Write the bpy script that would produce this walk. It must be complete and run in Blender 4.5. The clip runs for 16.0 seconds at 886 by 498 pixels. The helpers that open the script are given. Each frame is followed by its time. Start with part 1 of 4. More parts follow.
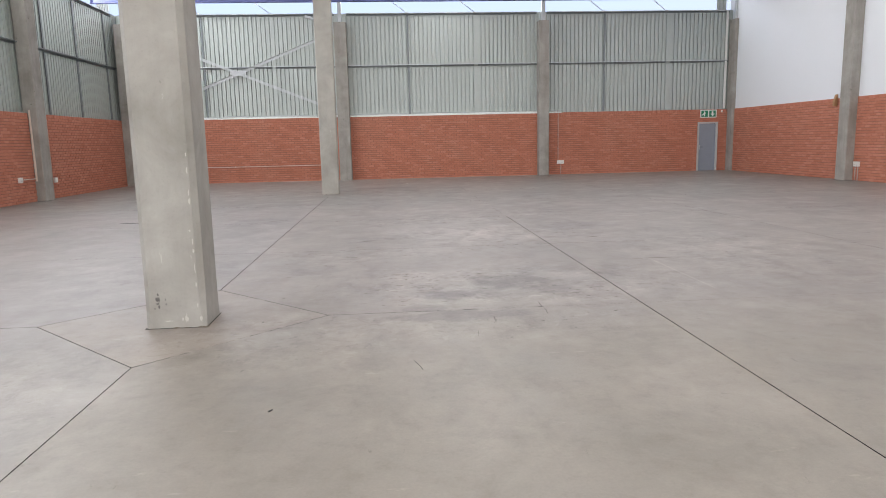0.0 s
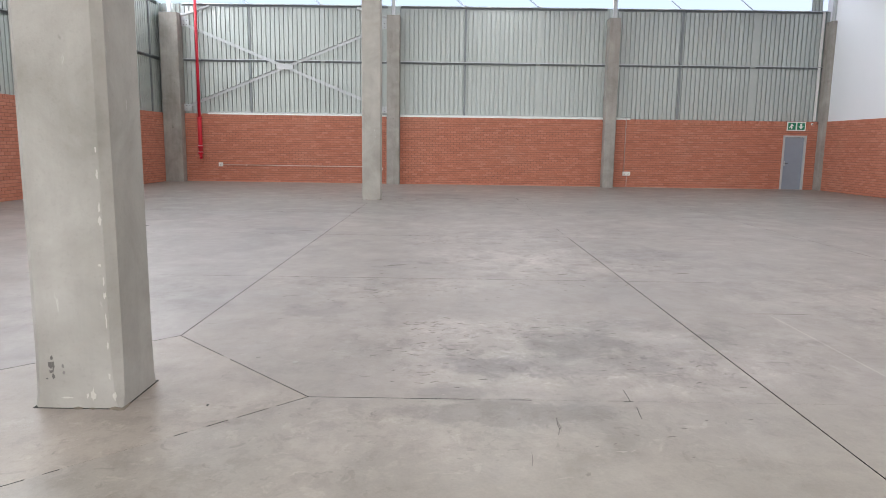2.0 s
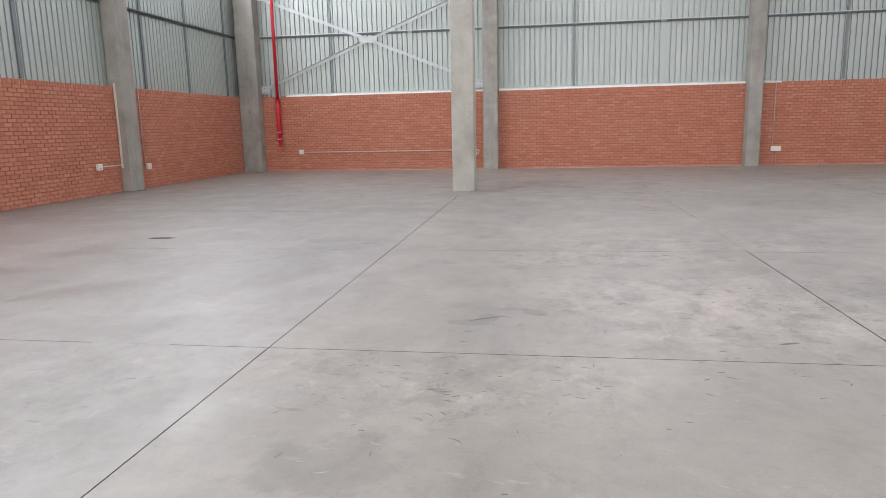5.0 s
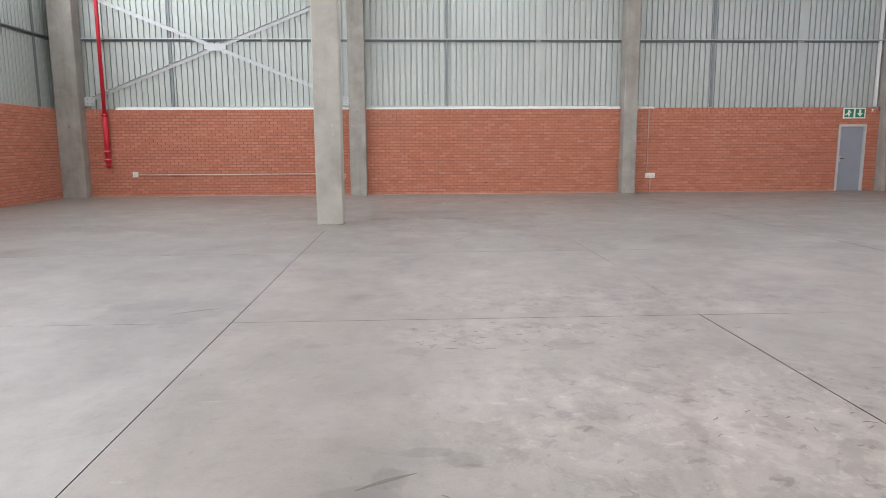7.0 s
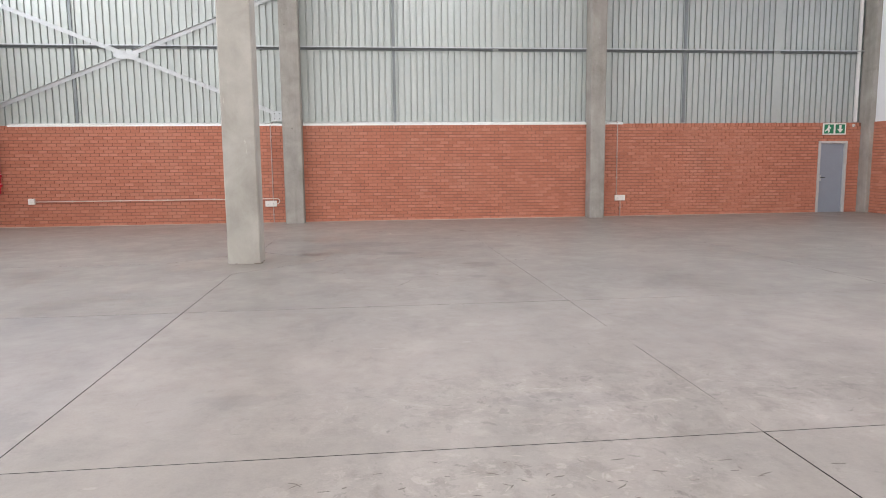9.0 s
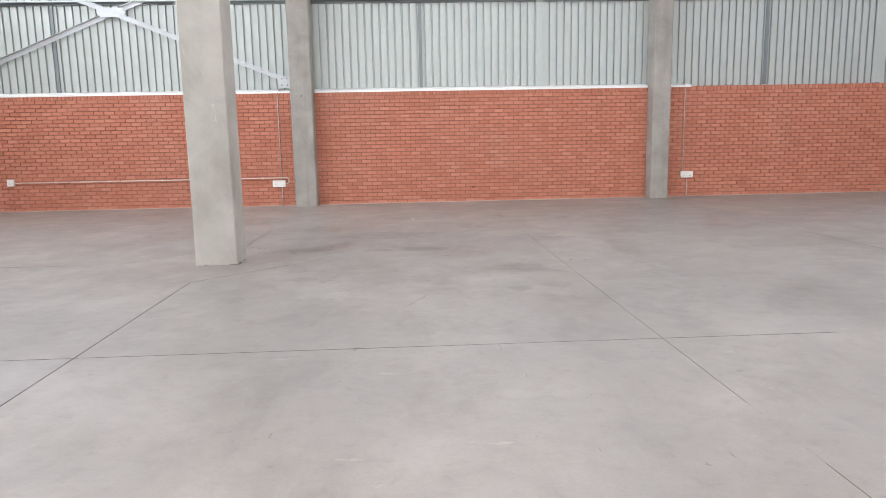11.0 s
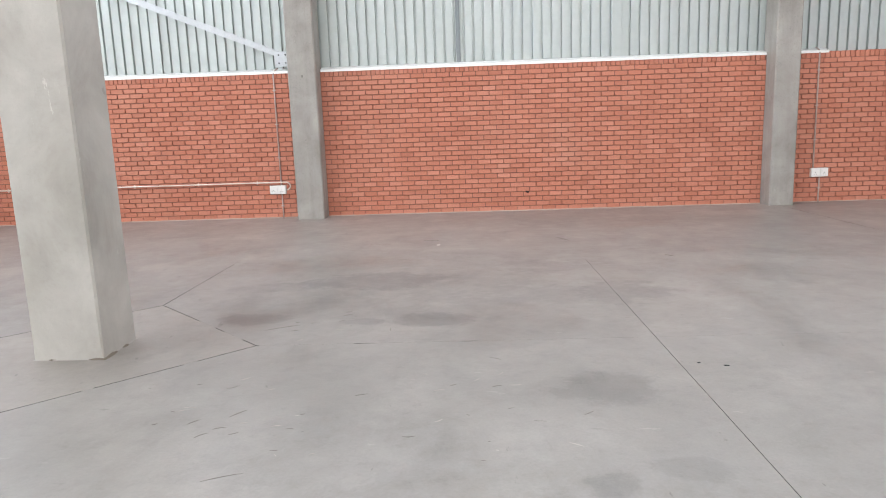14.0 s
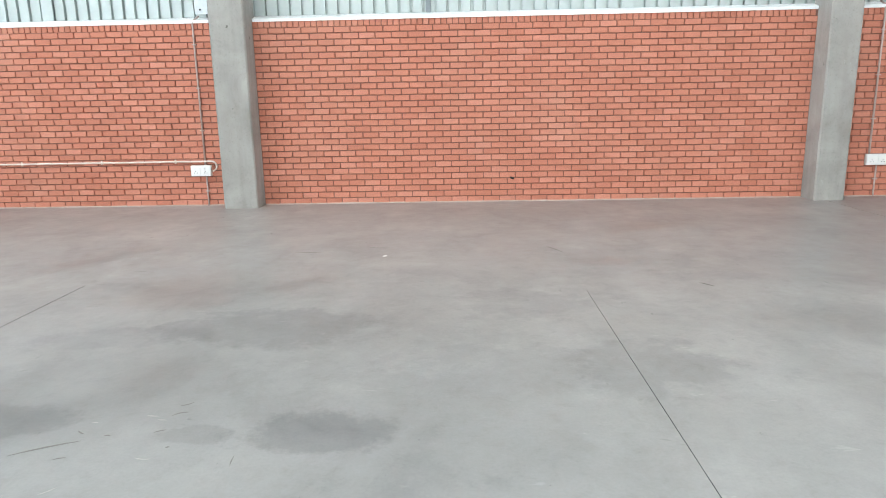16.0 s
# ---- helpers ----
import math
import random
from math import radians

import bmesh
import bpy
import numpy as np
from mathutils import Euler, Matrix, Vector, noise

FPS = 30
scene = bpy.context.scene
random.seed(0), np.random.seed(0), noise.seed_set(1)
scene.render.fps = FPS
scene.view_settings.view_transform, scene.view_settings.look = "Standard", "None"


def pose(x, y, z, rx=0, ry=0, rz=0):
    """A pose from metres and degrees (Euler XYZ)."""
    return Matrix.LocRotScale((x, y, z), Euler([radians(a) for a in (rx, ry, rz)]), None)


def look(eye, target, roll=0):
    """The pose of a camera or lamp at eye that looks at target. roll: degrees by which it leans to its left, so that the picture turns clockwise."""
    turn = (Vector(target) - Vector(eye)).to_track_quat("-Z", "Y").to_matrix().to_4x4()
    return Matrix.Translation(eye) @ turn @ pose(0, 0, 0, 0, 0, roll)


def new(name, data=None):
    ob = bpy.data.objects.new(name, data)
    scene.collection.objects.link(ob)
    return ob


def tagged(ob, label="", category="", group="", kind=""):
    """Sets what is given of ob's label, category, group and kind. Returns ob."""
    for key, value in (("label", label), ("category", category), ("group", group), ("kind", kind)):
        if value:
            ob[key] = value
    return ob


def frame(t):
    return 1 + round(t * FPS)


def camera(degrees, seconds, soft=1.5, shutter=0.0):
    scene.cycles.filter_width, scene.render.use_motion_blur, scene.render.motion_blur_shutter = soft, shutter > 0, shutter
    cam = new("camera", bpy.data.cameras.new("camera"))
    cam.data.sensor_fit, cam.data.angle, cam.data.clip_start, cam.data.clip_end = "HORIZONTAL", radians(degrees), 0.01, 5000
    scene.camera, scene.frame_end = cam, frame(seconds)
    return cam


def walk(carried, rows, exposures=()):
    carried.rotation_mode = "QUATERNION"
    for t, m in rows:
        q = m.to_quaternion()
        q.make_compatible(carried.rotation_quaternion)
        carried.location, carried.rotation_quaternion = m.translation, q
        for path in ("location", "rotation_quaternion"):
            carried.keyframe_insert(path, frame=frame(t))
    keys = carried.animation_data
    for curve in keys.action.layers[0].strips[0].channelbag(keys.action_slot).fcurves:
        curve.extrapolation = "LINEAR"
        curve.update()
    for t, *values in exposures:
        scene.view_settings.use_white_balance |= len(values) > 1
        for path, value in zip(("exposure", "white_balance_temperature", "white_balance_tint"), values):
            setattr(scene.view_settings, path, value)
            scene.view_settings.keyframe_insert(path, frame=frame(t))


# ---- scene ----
cam = camera(66.5, 16.0, soft=0.95)
PATH = [
    (0, (0.006, 0.368, 1.519), (0.15, 2.338, 1.204), -1.3),
    (0.5, (0.063, 0.825, 1.527), (0.146, 2.796, 1.194), -0.6),
    (1, (0.117, 1.349, 1.522), (0.182, 3.325, 1.217), 0.2),
    (1.5, (0.184, 1.874, 1.511), (0.294, 3.85, 1.221), -1.5),
    (2, (0.216, 2.444, 1.506), (0.208, 4.421, 1.204), 0.8),
    (2.5, (0.23, 3.0, 1.507), (0.259, 4.966, 1.141), -0.7),
    (3, (0.261, 3.564, 1.492), (0.139, 5.519, 1.088), -2.1),
    (3.5, (0.227, 4.143, 1.489), (0.097, 6.101, 1.102), -0.5),
    (3.7, (0.203, 4.367, 1.488), (0.08, 6.32, 1.072), -2.1),
    (5.8, (-0.113, 6.753, 1.478), (-0.474, 8.7, 1.202), 0.3),
    (6, (-0.163, 7.0, 1.477), (-0.351, 8.975, 1.221), 0.7),
    (6.5, (-0.255, 7.612, 1.494), (-0.231, 9.585, 1.171), -1.6),
    (7, (-0.293, 7.987, 1.516), (-0.2, 9.961, 1.211), -0.3),
    (7.5, (-0.194, 8.553, 1.552), (0.014, 10.496, 1.125), -1.2),
    (8, (-0.129, 9.139, 1.556), (0.064, 11.119, 1.352), -1.8),
    (8.5, (0.012, 9.789, 1.533), (0.192, 11.773, 1.36), 1.5),
    (9, (0.105, 10.332, 1.508), (0.319, 12.305, 1.261), -0.6),
    (9.2, (0.136, 10.567, 1.506), (0.258, 12.548, 1.26), -0.7),
    (11.3, (0.54, 13.322, 1.429), (0.629, 15.288, 1.073), -1.3),
    (11.5, (0.583, 13.599, 1.431), (0.581, 15.56, 1.04), -2.6),
    (12, (0.655, 14.173, 1.443), (0.661, 16.134, 1.054), -0.6),
    (12.5, (0.745, 14.756, 1.45), (0.78, 16.714, 1.046), -1.7),
    (13, (0.809, 15.331, 1.483), (0.67, 17.286, 1.087), -0.6),
    (13.5, (0.899, 15.972, 1.514), (0.881, 17.925, 1.084), -2.1),
    (14, (0.981, 16.652, 1.505), (0.899, 18.62, 1.157), -2.0),
    (14.5, (1.115, 17.315, 1.447), (1.087, 19.271, 1.028), -0.9),
    (15, (1.243, 17.96, 1.439), (1.287, 19.918, 1.032), -1.3),
    (15.5, (1.287, 18.414, 1.452), (1.153, 20.378, 1.099), 0.4),
    (16, (1.336, 19.107, 1.466), (1.271, 21.059, 1.036), -1.1),
]
EXPOSURES = [(0.0, 2.06, 6600, 12), (3.5, 2.26, 6450, 11), (7.0, 2.32, 6550, 12), (8.0, 2.44, 6500, 12), (8.5, 2.28, 6900, 14), (9.0, 2.44, 6700, 14), (12.0, 2.66, 6450, 12), (14.0, 2.76, 6380, 11), (15.0, 2.95, 6150, 6), (16.0, 3.0, 5980, 2)]
walk(cam, [(t, look(eye, target, roll)) for t, eye, target, roll in PATH], EXPOSURES)

# ---------------------------------------------------------------- light
world = bpy.data.worlds.new("world")
scene.world = world
world.use_nodes = True
wn, wl = world.node_tree.nodes, world.node_tree.links
sky = wn.new("ShaderNodeTexSky")
sky.sky_type = "NISHITA"
sky.sun_disc = False
sky.sun_elevation, sky.sun_rotation = radians(62), radians(150)
sky.air_density, sky.dust_density, sky.ozone_density = 0.6, 8.0, 0.4
wl.new(sky.outputs[0], wn["Background"].inputs[0])
wn["Background"].inputs[1].default_value = 0.15

sun_data = bpy.data.lights.new("sun", "SUN")
sun_data.energy, sun_data.angle, sun_data.color = 1.0, radians(12), (1.0, 0.96, 0.9)
sun = new("sun", sun_data)
sun.matrix_basis = look((10, -18, 40), (2, 0, 0))


def daylight(name, m, wide, deep, watts, colour=(1, 1, 1)):
    """Daylight at an opening, from an area lamp that fills it."""
    data = bpy.data.lights.new(name, "AREA")
    data.shape, data.size, data.size_y, data.energy, data.color = "RECTANGLE", wide, deep, watts, colour
    ob = new(name, data)
    ob.matrix_basis = m
    return ob


NORTH, WEST, EAST, SOUTH = 28.98, -10.65, 14.62, -9.0
ROOF = 8.3
# Rooflights are assumed, out of view, to give the even overhead daylight.
SKYLIGHTS = (-5.2, 2.27, 10.4)
SKYLIGHT_ENDS = ((-3.2, 28.8), (-3.2, 28.8), (-3.2, 25.0))
for sx, (y0, y1), watts in zip(SKYLIGHTS, SKYLIGHT_ENDS, (50, 150, 132)):
    daylight("assumed_skylight_daylight", pose(sx, (y0 + y1) / 2, ROOF - 0.06), 1.5, y1 - y0, watts, (0.97, 0.985, 1.0))
# An unseen south opening, added to light column fronts and the north wall.
daylight("assumed_door_daylight", pose(2.0, SOUTH + 0.05, 2.6, 90, 0, 0), 14.0, 4.6, 305, (1.0, 0.97, 0.93))
# The open strip between the north wall's sheeting and the roof.
daylight("north_strip_daylight", pose(1.6, NORTH + 0.34, 7.5, 90, 0, 180), 24.4, 1.45, 92, (0.96, 0.98, 1.0))
# The open strip between the west wall's sheeting and the roof.
daylight("clerestory_daylight", pose(WEST - 0.05, 10.0, 7.52, 90, 0, -90), 37.0, 1.45, 490, (0.95, 0.975, 1.0))


# ---------------------------------------------------------------- materials
def material(name):
    m = bpy.data.materials.new(name)
    m.use_nodes = True
    n, l = m.node_tree.nodes, m.node_tree.links
    return m, n, l, n["Principled BSDF"]


def coords(n, l, scale=(1, 1, 1)):
    """World-sized coordinates, the same for every piece."""
    geo, mp = n.new("ShaderNodeNewGeometry"), n.new("ShaderNodeMapping")
    mp.inputs["Scale"].default_value = scale
    l.new(geo.outputs["Position"], mp.inputs["Vector"])
    return mp.outputs[0]


def noise_tex(n, l, vec, scale, detail=6, rough=0.6, distortion=0.0):
    t = n.new("ShaderNodeTexNoise")
    t.inputs["Scale"].default_value, t.inputs["Detail"].default_value = scale, detail
    t.inputs["Roughness"].default_value, t.inputs["Distortion"].default_value = rough, distortion
    l.new(vec, t.inputs["Vector"])
    return t.outputs["Fac"]


def ramp(n, l, fac, stops):
    r = n.new("ShaderNodeValToRGB")
    while len(r.color_ramp.elements) < len(stops):
        r.color_ramp.elements.new(0.5)
    for e, (p, c) in zip(r.color_ramp.elements, stops):
        e.position, e.color = p, (*c, 1) if len(c) == 3 else (c[0], c[0], c[0], 1)
    l.new(fac, r.inputs[0])
    return r.outputs[0]


def mix(n, l, kind, fac, a, b):
    m = n.new("ShaderNodeMix")
    m.data_type, m.blend_type = "RGBA", kind
    for value, slot in ((fac, 0), (a, 6), (b, 7)):
        if isinstance(value, bpy.types.NodeSocket):
            l.new(value, m.inputs[slot])
        else:
            m.inputs[slot].default_value = (*value, 1) if slot else value
    return m.outputs[2]


def bump(n, l, bsdf, height, strength, distance=0.01):
    b = n.new("ShaderNodeBump")
    b.inputs["Strength"].default_value, b.inputs["Distance"].default_value = strength, distance
    l.new(height, b.inputs["Height"])
    l.new(b.outputs[0], bsdf.inputs["Normal"])


# Old wet or oily patches: centre, half widths, darkness.
STAINS = [(1.78, 20.41, 0.35, 0.22, 0.78), (1.56, 19.29, 0.14, 0.12, 0.80), (1.93, 19.45, 0.15, 0.11, 0.84), (0.0, 23.4, 0.75, 0.38, 0.78), (0.68, 21.91, 0.35, 0.2, 0.72), (-0.86, 22.05, 0.3, 0.16, 0.76), (-0.56, 10.77, 0.17, 0.07, 0.78), (-0.40, 10.90, 0.08, 0.08, 0.78), (-0.25, 11.16, 0.13, 0.05, 0.80), (-0.06, 11.07, 0.09, 0.09, 0.78), (-0.30, 12.84, 0.13, 0.10, 0.84), (0.87, 12.94, 0.16, 0.14, 0.82), (-1.03, 13.03, 0.10, 0.06, 0.86), (0.56, 11.60, 0.05, 0.05, 0.80), (-2.55, 14.24, 0.7, 0.45, 0.84), (3.2, 12.0, 0.8, 0.5, 0.88), (0.3, 19.6, 0.6, 0.5, 0.92), (1.75, 23.9, 0.45, 0.4, 0.86), (1.5, 22.7, 0.6, 0.35, 0.90), (0.1, 21.9, 0.18, 0.08, 0.82), (-0.9, 23.2, 0.5, 0.2, 0.88), (3.3, 24.6, 0.5, 0.15, 0.88), (1.25, 7.5, 0.40, 0.36, 0.72), (0.95, 7.02, 0.85, 0.22, 0.78), (-0.93, 8.49, 0.32, 0.28, 0.82), (0.54, 6.94, 0.28, 0.22, 0.74), (0.25, 6.42, 0.2, 0.16, 0.76), (0.6, 6.12, 0.55, 0.2, 0.76), (2.35, 22.7, 0.4, 0.4, 0.82), (-0.78, 14.7, 0.25, 0.12, 0.86), (1.35, 14.4, 0.4, 0.15, 0.86)]
# Where the trowelled skin has flaked: centre, half widths, strength.
FLAKED = [(1.3, 7.4, 2.2, 1.1, 0.8), (1.7, 11.4, 1.9, 1.5, 0.8), (0.6, 6.0, 1.8, 0.7, 0.5), (1.8, 14.4, 2.4, 0.8, 0.7), (-3.0, 9.0, 1.1, 1.2, 0.4), (0.6, 4.3, 2.6, 1.0, 0.15), (-3.2, 4.4, 1.3, 1.4, 0.55), (0.9, 18.8, 2.6, 1.2, 0.22), (-1.0, 5.7, 1.3, 0.9, 0.55), (-0.6, 9.6, 1.4, 0.7, 0.6), (4.6, 9.0, 1.6, 2.2, 0.6), (1.6, 23.0, 2.0, 1.6, 0.2), (0.9, 13.3, 1.5, 0.42, 0.8)]


def zone(n, l, v, ragged, sx, sy, rx, ry, swing, low, high, full=1.0):
    """A mask of 1 inside an ellipse with a ragged rim, 0 outside."""
    at = n.new("ShaderNodeMapping")
    at.vector_type = "TEXTURE"
    at.inputs["Location"].default_value, at.inputs["Scale"].default_value = (sx, sy, 0), (rx, ry, 1)
    l.new(v, at.inputs["Vector"])
    far = n.new("ShaderNodeVectorMath")
    far.operation = "LENGTH"
    l.new(at.outputs[0], far.inputs[0])
    edge = n.new("ShaderNodeMath")
    edge.operation = "MULTIPLY_ADD"
    edge.inputs[1].default_value = swing
    l.new(ragged, edge.inputs[0])
    l.new(far.outputs["Value"], edge.inputs[2])
    rim = n.new("ShaderNodeMapRange")
    rim.inputs["From Min"].default_value, rim.inputs["From Max"].default_value = low + swing / 2, high + swing / 2
    rim.inputs["To Min"].default_value, rim.inputs["To Max"].default_value = full, 0.0
    l.new(edge.outputs[0], rim.inputs["Value"])
    return rim.outputs[0]


def floor_material(name, tone, gloss):
    m, n, l, p = material(name)
    v = coords(n, l)
    big = noise_tex(n, l, v, 0.25, 6, 0.6)
    patch = noise_tex(n, l, v, 0.8, 9, 0.68, 0.1)
    fine = noise_tex(n, l, v, 7.0, 8, 0.72, 0.2)
    grain = noise_tex(n, l, v, 60, 3, 0.6)
    ragged = noise_tex(n, l, v, 3.2, 8, 0.7)
    # Pour tones along the hall, with its uneven light put into the colour.
    sep = n.new("ShaderNodeSeparateXYZ")
    l.new(v, sep.inputs[0])
    sway = n.new("ShaderNodeMath")
    sway.operation = "MULTIPLY_ADD"
    sway.inputs[1].default_value, sway.inputs[2].default_value = 1.2, -0.6
    l.new(ragged, sway.inputs[0])
    along = n.new("ShaderNodeMath")
    l.new(sep.outputs[1], along.inputs[0])
    l.new(sway.outputs[0], along.inputs[1])
    share = n.new("ShaderNodeMapRange")
    share.inputs["From Max"].default_value = 30.0
    l.new(along.outputs[0], share.inputs["Value"])
    base = ramp(n, l, share.outputs[0], [(0.17, (0.276, 0.246, 0.210)), (0.22, (0.294, 0.263, 0.238)), (0.36, (0.297, 0.266, 0.242)), (0.52, (0.286, 0.255, 0.233)), (0.60, (0.246, 0.228, 0.208)), (0.68, (0.240, 0.223, 0.204)), (0.76, (0.243, 0.226, 0.207)), (0.84, (0.252, 0.231, 0.211)), (0.90, (0.275, 0.248, 0.226)), (0.96, (0.292, 0.262, 0.238))])
    col = mix(n, l, "MULTIPLY", 0.9, base, ramp(n, l, big, [(0.34, (0.88, 0.88, 0.89)), (0.5, (1, 1, 1)), (0.66, (1.08, 1.07, 1.06))]))
    col = mix(n, l, "MULTIPLY", 0.62, col, ramp(n, l, patch, [(0.34, (0.80, 0.795, 0.79)), (0.45, (0.93, 0.93, 0.93)), (0.55, (1.03, 1.03, 1.03)), (0.62, (1.12, 1.12, 1.12))]))
    col = mix(n, l, "MULTIPLY", 0.65, col, ramp(n, l, fine, [(0.30, (0.76, 0.75, 0.74)), (0.45, (0.97, 0.97, 0.97)), (0.7, (1.08, 1.08, 1.08))]))
    # Soft clouds of damp and polish.
    cloud = noise_tex(n, l, coords(n, l, (1.1, 0.7, 1.0)), 1.5, 9, 0.66, 0.5)
    col = mix(n, l, "MULTIPLY", 0.6, col, ramp(n, l, cloud, [(0.36, (0.76, 0.752, 0.745)), (0.44, (0.91, 0.905, 0.90)), (0.51, (1.0, 0.998, 0.99)), (0.62, (1.09, 1.09, 1.10))]))
    # Flaked ground; dark hollows and pale torn edges also colour in relief light.
    blot = noise_tex(n, l, coords(n, l, (1.0, 0.8, 1.0)), 3.0, 11, 0.74, 0.25)
    torn = ramp(n, l, blot, [(0.38, (0.70, 0.685, 0.67)), (0.445, (0.80, 0.79, 0.78)), (0.46, (0.99, 0.99, 0.99)), (0.54, (1.02, 1.02, 1.02)), (0.565, (1.20, 1.21, 1.22))])
    # Small crisp dark pits and pale chips on flaked ground, relief light coloured in.
    chips = ramp(n, l, noise_tex(n, l, coords(n, l, (1.0, 0.9, 1.0)), 6.5, 6, 0.66, 0.6), [(0.36, (0.60, 0.59, 0.58)), (0.385, (1, 1, 1)), (0.60, (1, 1, 1)), (0.62, (1.28, 1.28, 1.29))])
    flaked = None
    for sx, sy, rx, ry, strength in FLAKED:
        here = zone(n, l, v, ragged, sx, sy, rx * 1.1, ry * 1.1, 1.4, 0.5, 1.1, strength)
        if flaked is None:
            flaked = here
        else:
            both = n.new("ShaderNodeMath")
            both.operation = "MAXIMUM"
            l.new(flaked, both.inputs[0])
            l.new(here, both.inputs[1])
            flaked = both.outputs[0]
    col = mix(n, l, "MULTIPLY", flaked, col, torn)
    col = mix(n, l, "MULTIPLY", flaked, col, chips)
    # Short dark scuffs and pale scratches, sparse and thin.
    for squash, size, turn, stops in (((1.0, 3.2, 1.0), 3.2, 0.3, [(0.26, (0.70, 0.69, 0.68)), (0.30, (1, 1, 1))]), ((1.3, 4.0, 1.0), 2.3, -0.5, [(0.68, (1, 1, 1)), (0.71, (1.22, 1.22, 1.22))]), ((3.0, 1.0, 1.0), 4.2, 0.2, [(0.265, (0.58, 0.57, 0.56)), (0.30, (1, 1, 1))]), ((1.0, 1.6, 1.0), 9.0, 0.9, [(0.235, (0.45, 0.44, 0.43)), (0.26, (1, 1, 1))])):
        mp = n.new("ShaderNodeMapping")
        mp.inputs["Rotation"].default_value, mp.inputs["Scale"].default_value = (0, 0, turn), squash
        l.new(v, mp.inputs["Vector"])
        col = mix(n, l, "MULTIPLY", 0.9, col, ramp(n, l, noise_tex(n, l, mp.outputs[0], size, 4, 0.6, 0.4), stops))
    for sx, sy, rx, ry, dark in STAINS:
        col = mix(n, l, "MULTIPLY", zone(n, l, v, ragged, sx, sy, rx * 1.1, ry * 1.1, 2.4, 0.76, 1.04), col, (dark, dark, dark * 1.01))
    # Pale trowelled ground, with its glossy highlights put into the colour.
    for sx, sy, rx, ry, light in ((-0.09, 5.36, 0.45, 0.7, 1.16), (0.12, 6.75, 0.3, 0.3, 1.15), (1.65, 6.5, 0.6, 0.16, 1.14), (0.12, 8.05, 0.3, 0.3, 1.14), (1.8, 7.8, 0.7, 0.18, 1.12), (-1.9, 8.2, 0.4, 0.9, 1.10), (-2.6, 4.6, 0.5, 0.7, 1.14), (0.57, 4.04, 0.5, 0.5, 1.08), (0.75, 6.95, 0.75, 0.45, 1.15), (0.1, 7.9, 1.2, 0.5, 1.07), (2.3, 7.0, 1.0, 0.45, 1.08), (1.2, 11.75, 0.9, 0.6, 1.09), (0.5, 12.1, 0.7, 0.5, 1.05), (1.9, 10.9, 0.8, 0.4, 1.07), (3.0, 10.6, 0.7, 0.5, 1.07)):
        col = mix(n, l, "MULTIPLY", zone(n, l, v, ragged, sx, sy, rx, ry, 2.4, 0.4, 1.2), col, (light, light, light * 1.01))
    # A long pale scrape along the slab.
    col = mix(n, l, "MULTIPLY", zone(n, l, v, ragged, 3.215, 7.75, 0.011, 1.05, 1.6, 0.75, 1.1, 0.8), col, (1.35, 1.35, 1.34))
    col = mix(n, l, "MULTIPLY", 0.25, col, ramp(n, l, grain, [(0.3, (0.7, 0.7, 0.7)), (0.6, (1, 1, 1))]))
    col = mix(n, l, "MULTIPLY", 1.0, col, tuple(0.94 * c for c in tone))
    l.new(col, p.inputs["Base Color"])
    l.new(ramp(n, l, patch, [(0.36, (0.30 - gloss,)), (0.5, (0.43 - gloss,)), (0.62, (0.37 - gloss,))]), p.inputs["Roughness"])
    p.inputs["Specular IOR Level"].default_value = 0.75
    relief = n.new("ShaderNodeMath")
    l.new(fine, relief.inputs[0])
    l.new(blot, relief.inputs[1])
    # The skin stands proud in torn scales where it has flaked.
    scale = n.new("ShaderNodeMath")
    scale.operation = "MULTIPLY"
    l.new(flaked, scale.inputs[0])
    l.new(ramp(n, l, blot, [(0.40, (0.0,)), (0.43, (0.5,)), (0.52, (0.5,)), (0.55, (1.0,))]), scale.inputs[1])
    height = n.new("ShaderNodeMath")
    height.operation = "MULTIPLY_ADD"
    height.inputs[1].default_value = 0.9
    l.new(scale.outputs[0], height.inputs[0])
    l.new(relief.outputs[0], height.inputs[2])
    bump(n, l, p, height.outputs[0], 0.2, 0.008)
    return m


def brick_material(name, source):
    m, n, l, p = material(name)
    v = coords(n, l)
    node = n.new("ShaderNodeObjectInfo" if source == "object" else "ShaderNodeNewGeometry")
    rnd = node.outputs["Random" if source == "object" else "Random Per Island"]
    base = ramp(n, l, rnd, [(0.0, (0.47, 0.17, 0.105)), (0.3, (0.51, 0.193, 0.122)), (0.75, (0.535, 0.209, 0.135)), (1.0, (0.572, 0.24, 0.163))])
    fine = noise_tex(n, l, v, 45, 5, 0.7)
    stain = noise_tex(n, l, v, 0.7, 5, 0.6)
    col = mix(n, l, "MULTIPLY", 0.5, base, ramp(n, l, fine, [(0.3, (0.6, 0.6, 0.6)), (0.6, (1.05, 1.05, 1.05))]))
    col = mix(n, l, "MIX", ramp(n, l, stain, [(0.55, (0.0,)), (0.75, (0.22,))]), col, (0.50, 0.30, 0.22))
    l.new(col, p.inputs["Base Color"])
    p.inputs["Roughness"].default_value = 0.8
    bump(n, l, p, fine, 0.35, 0.004)
    return m


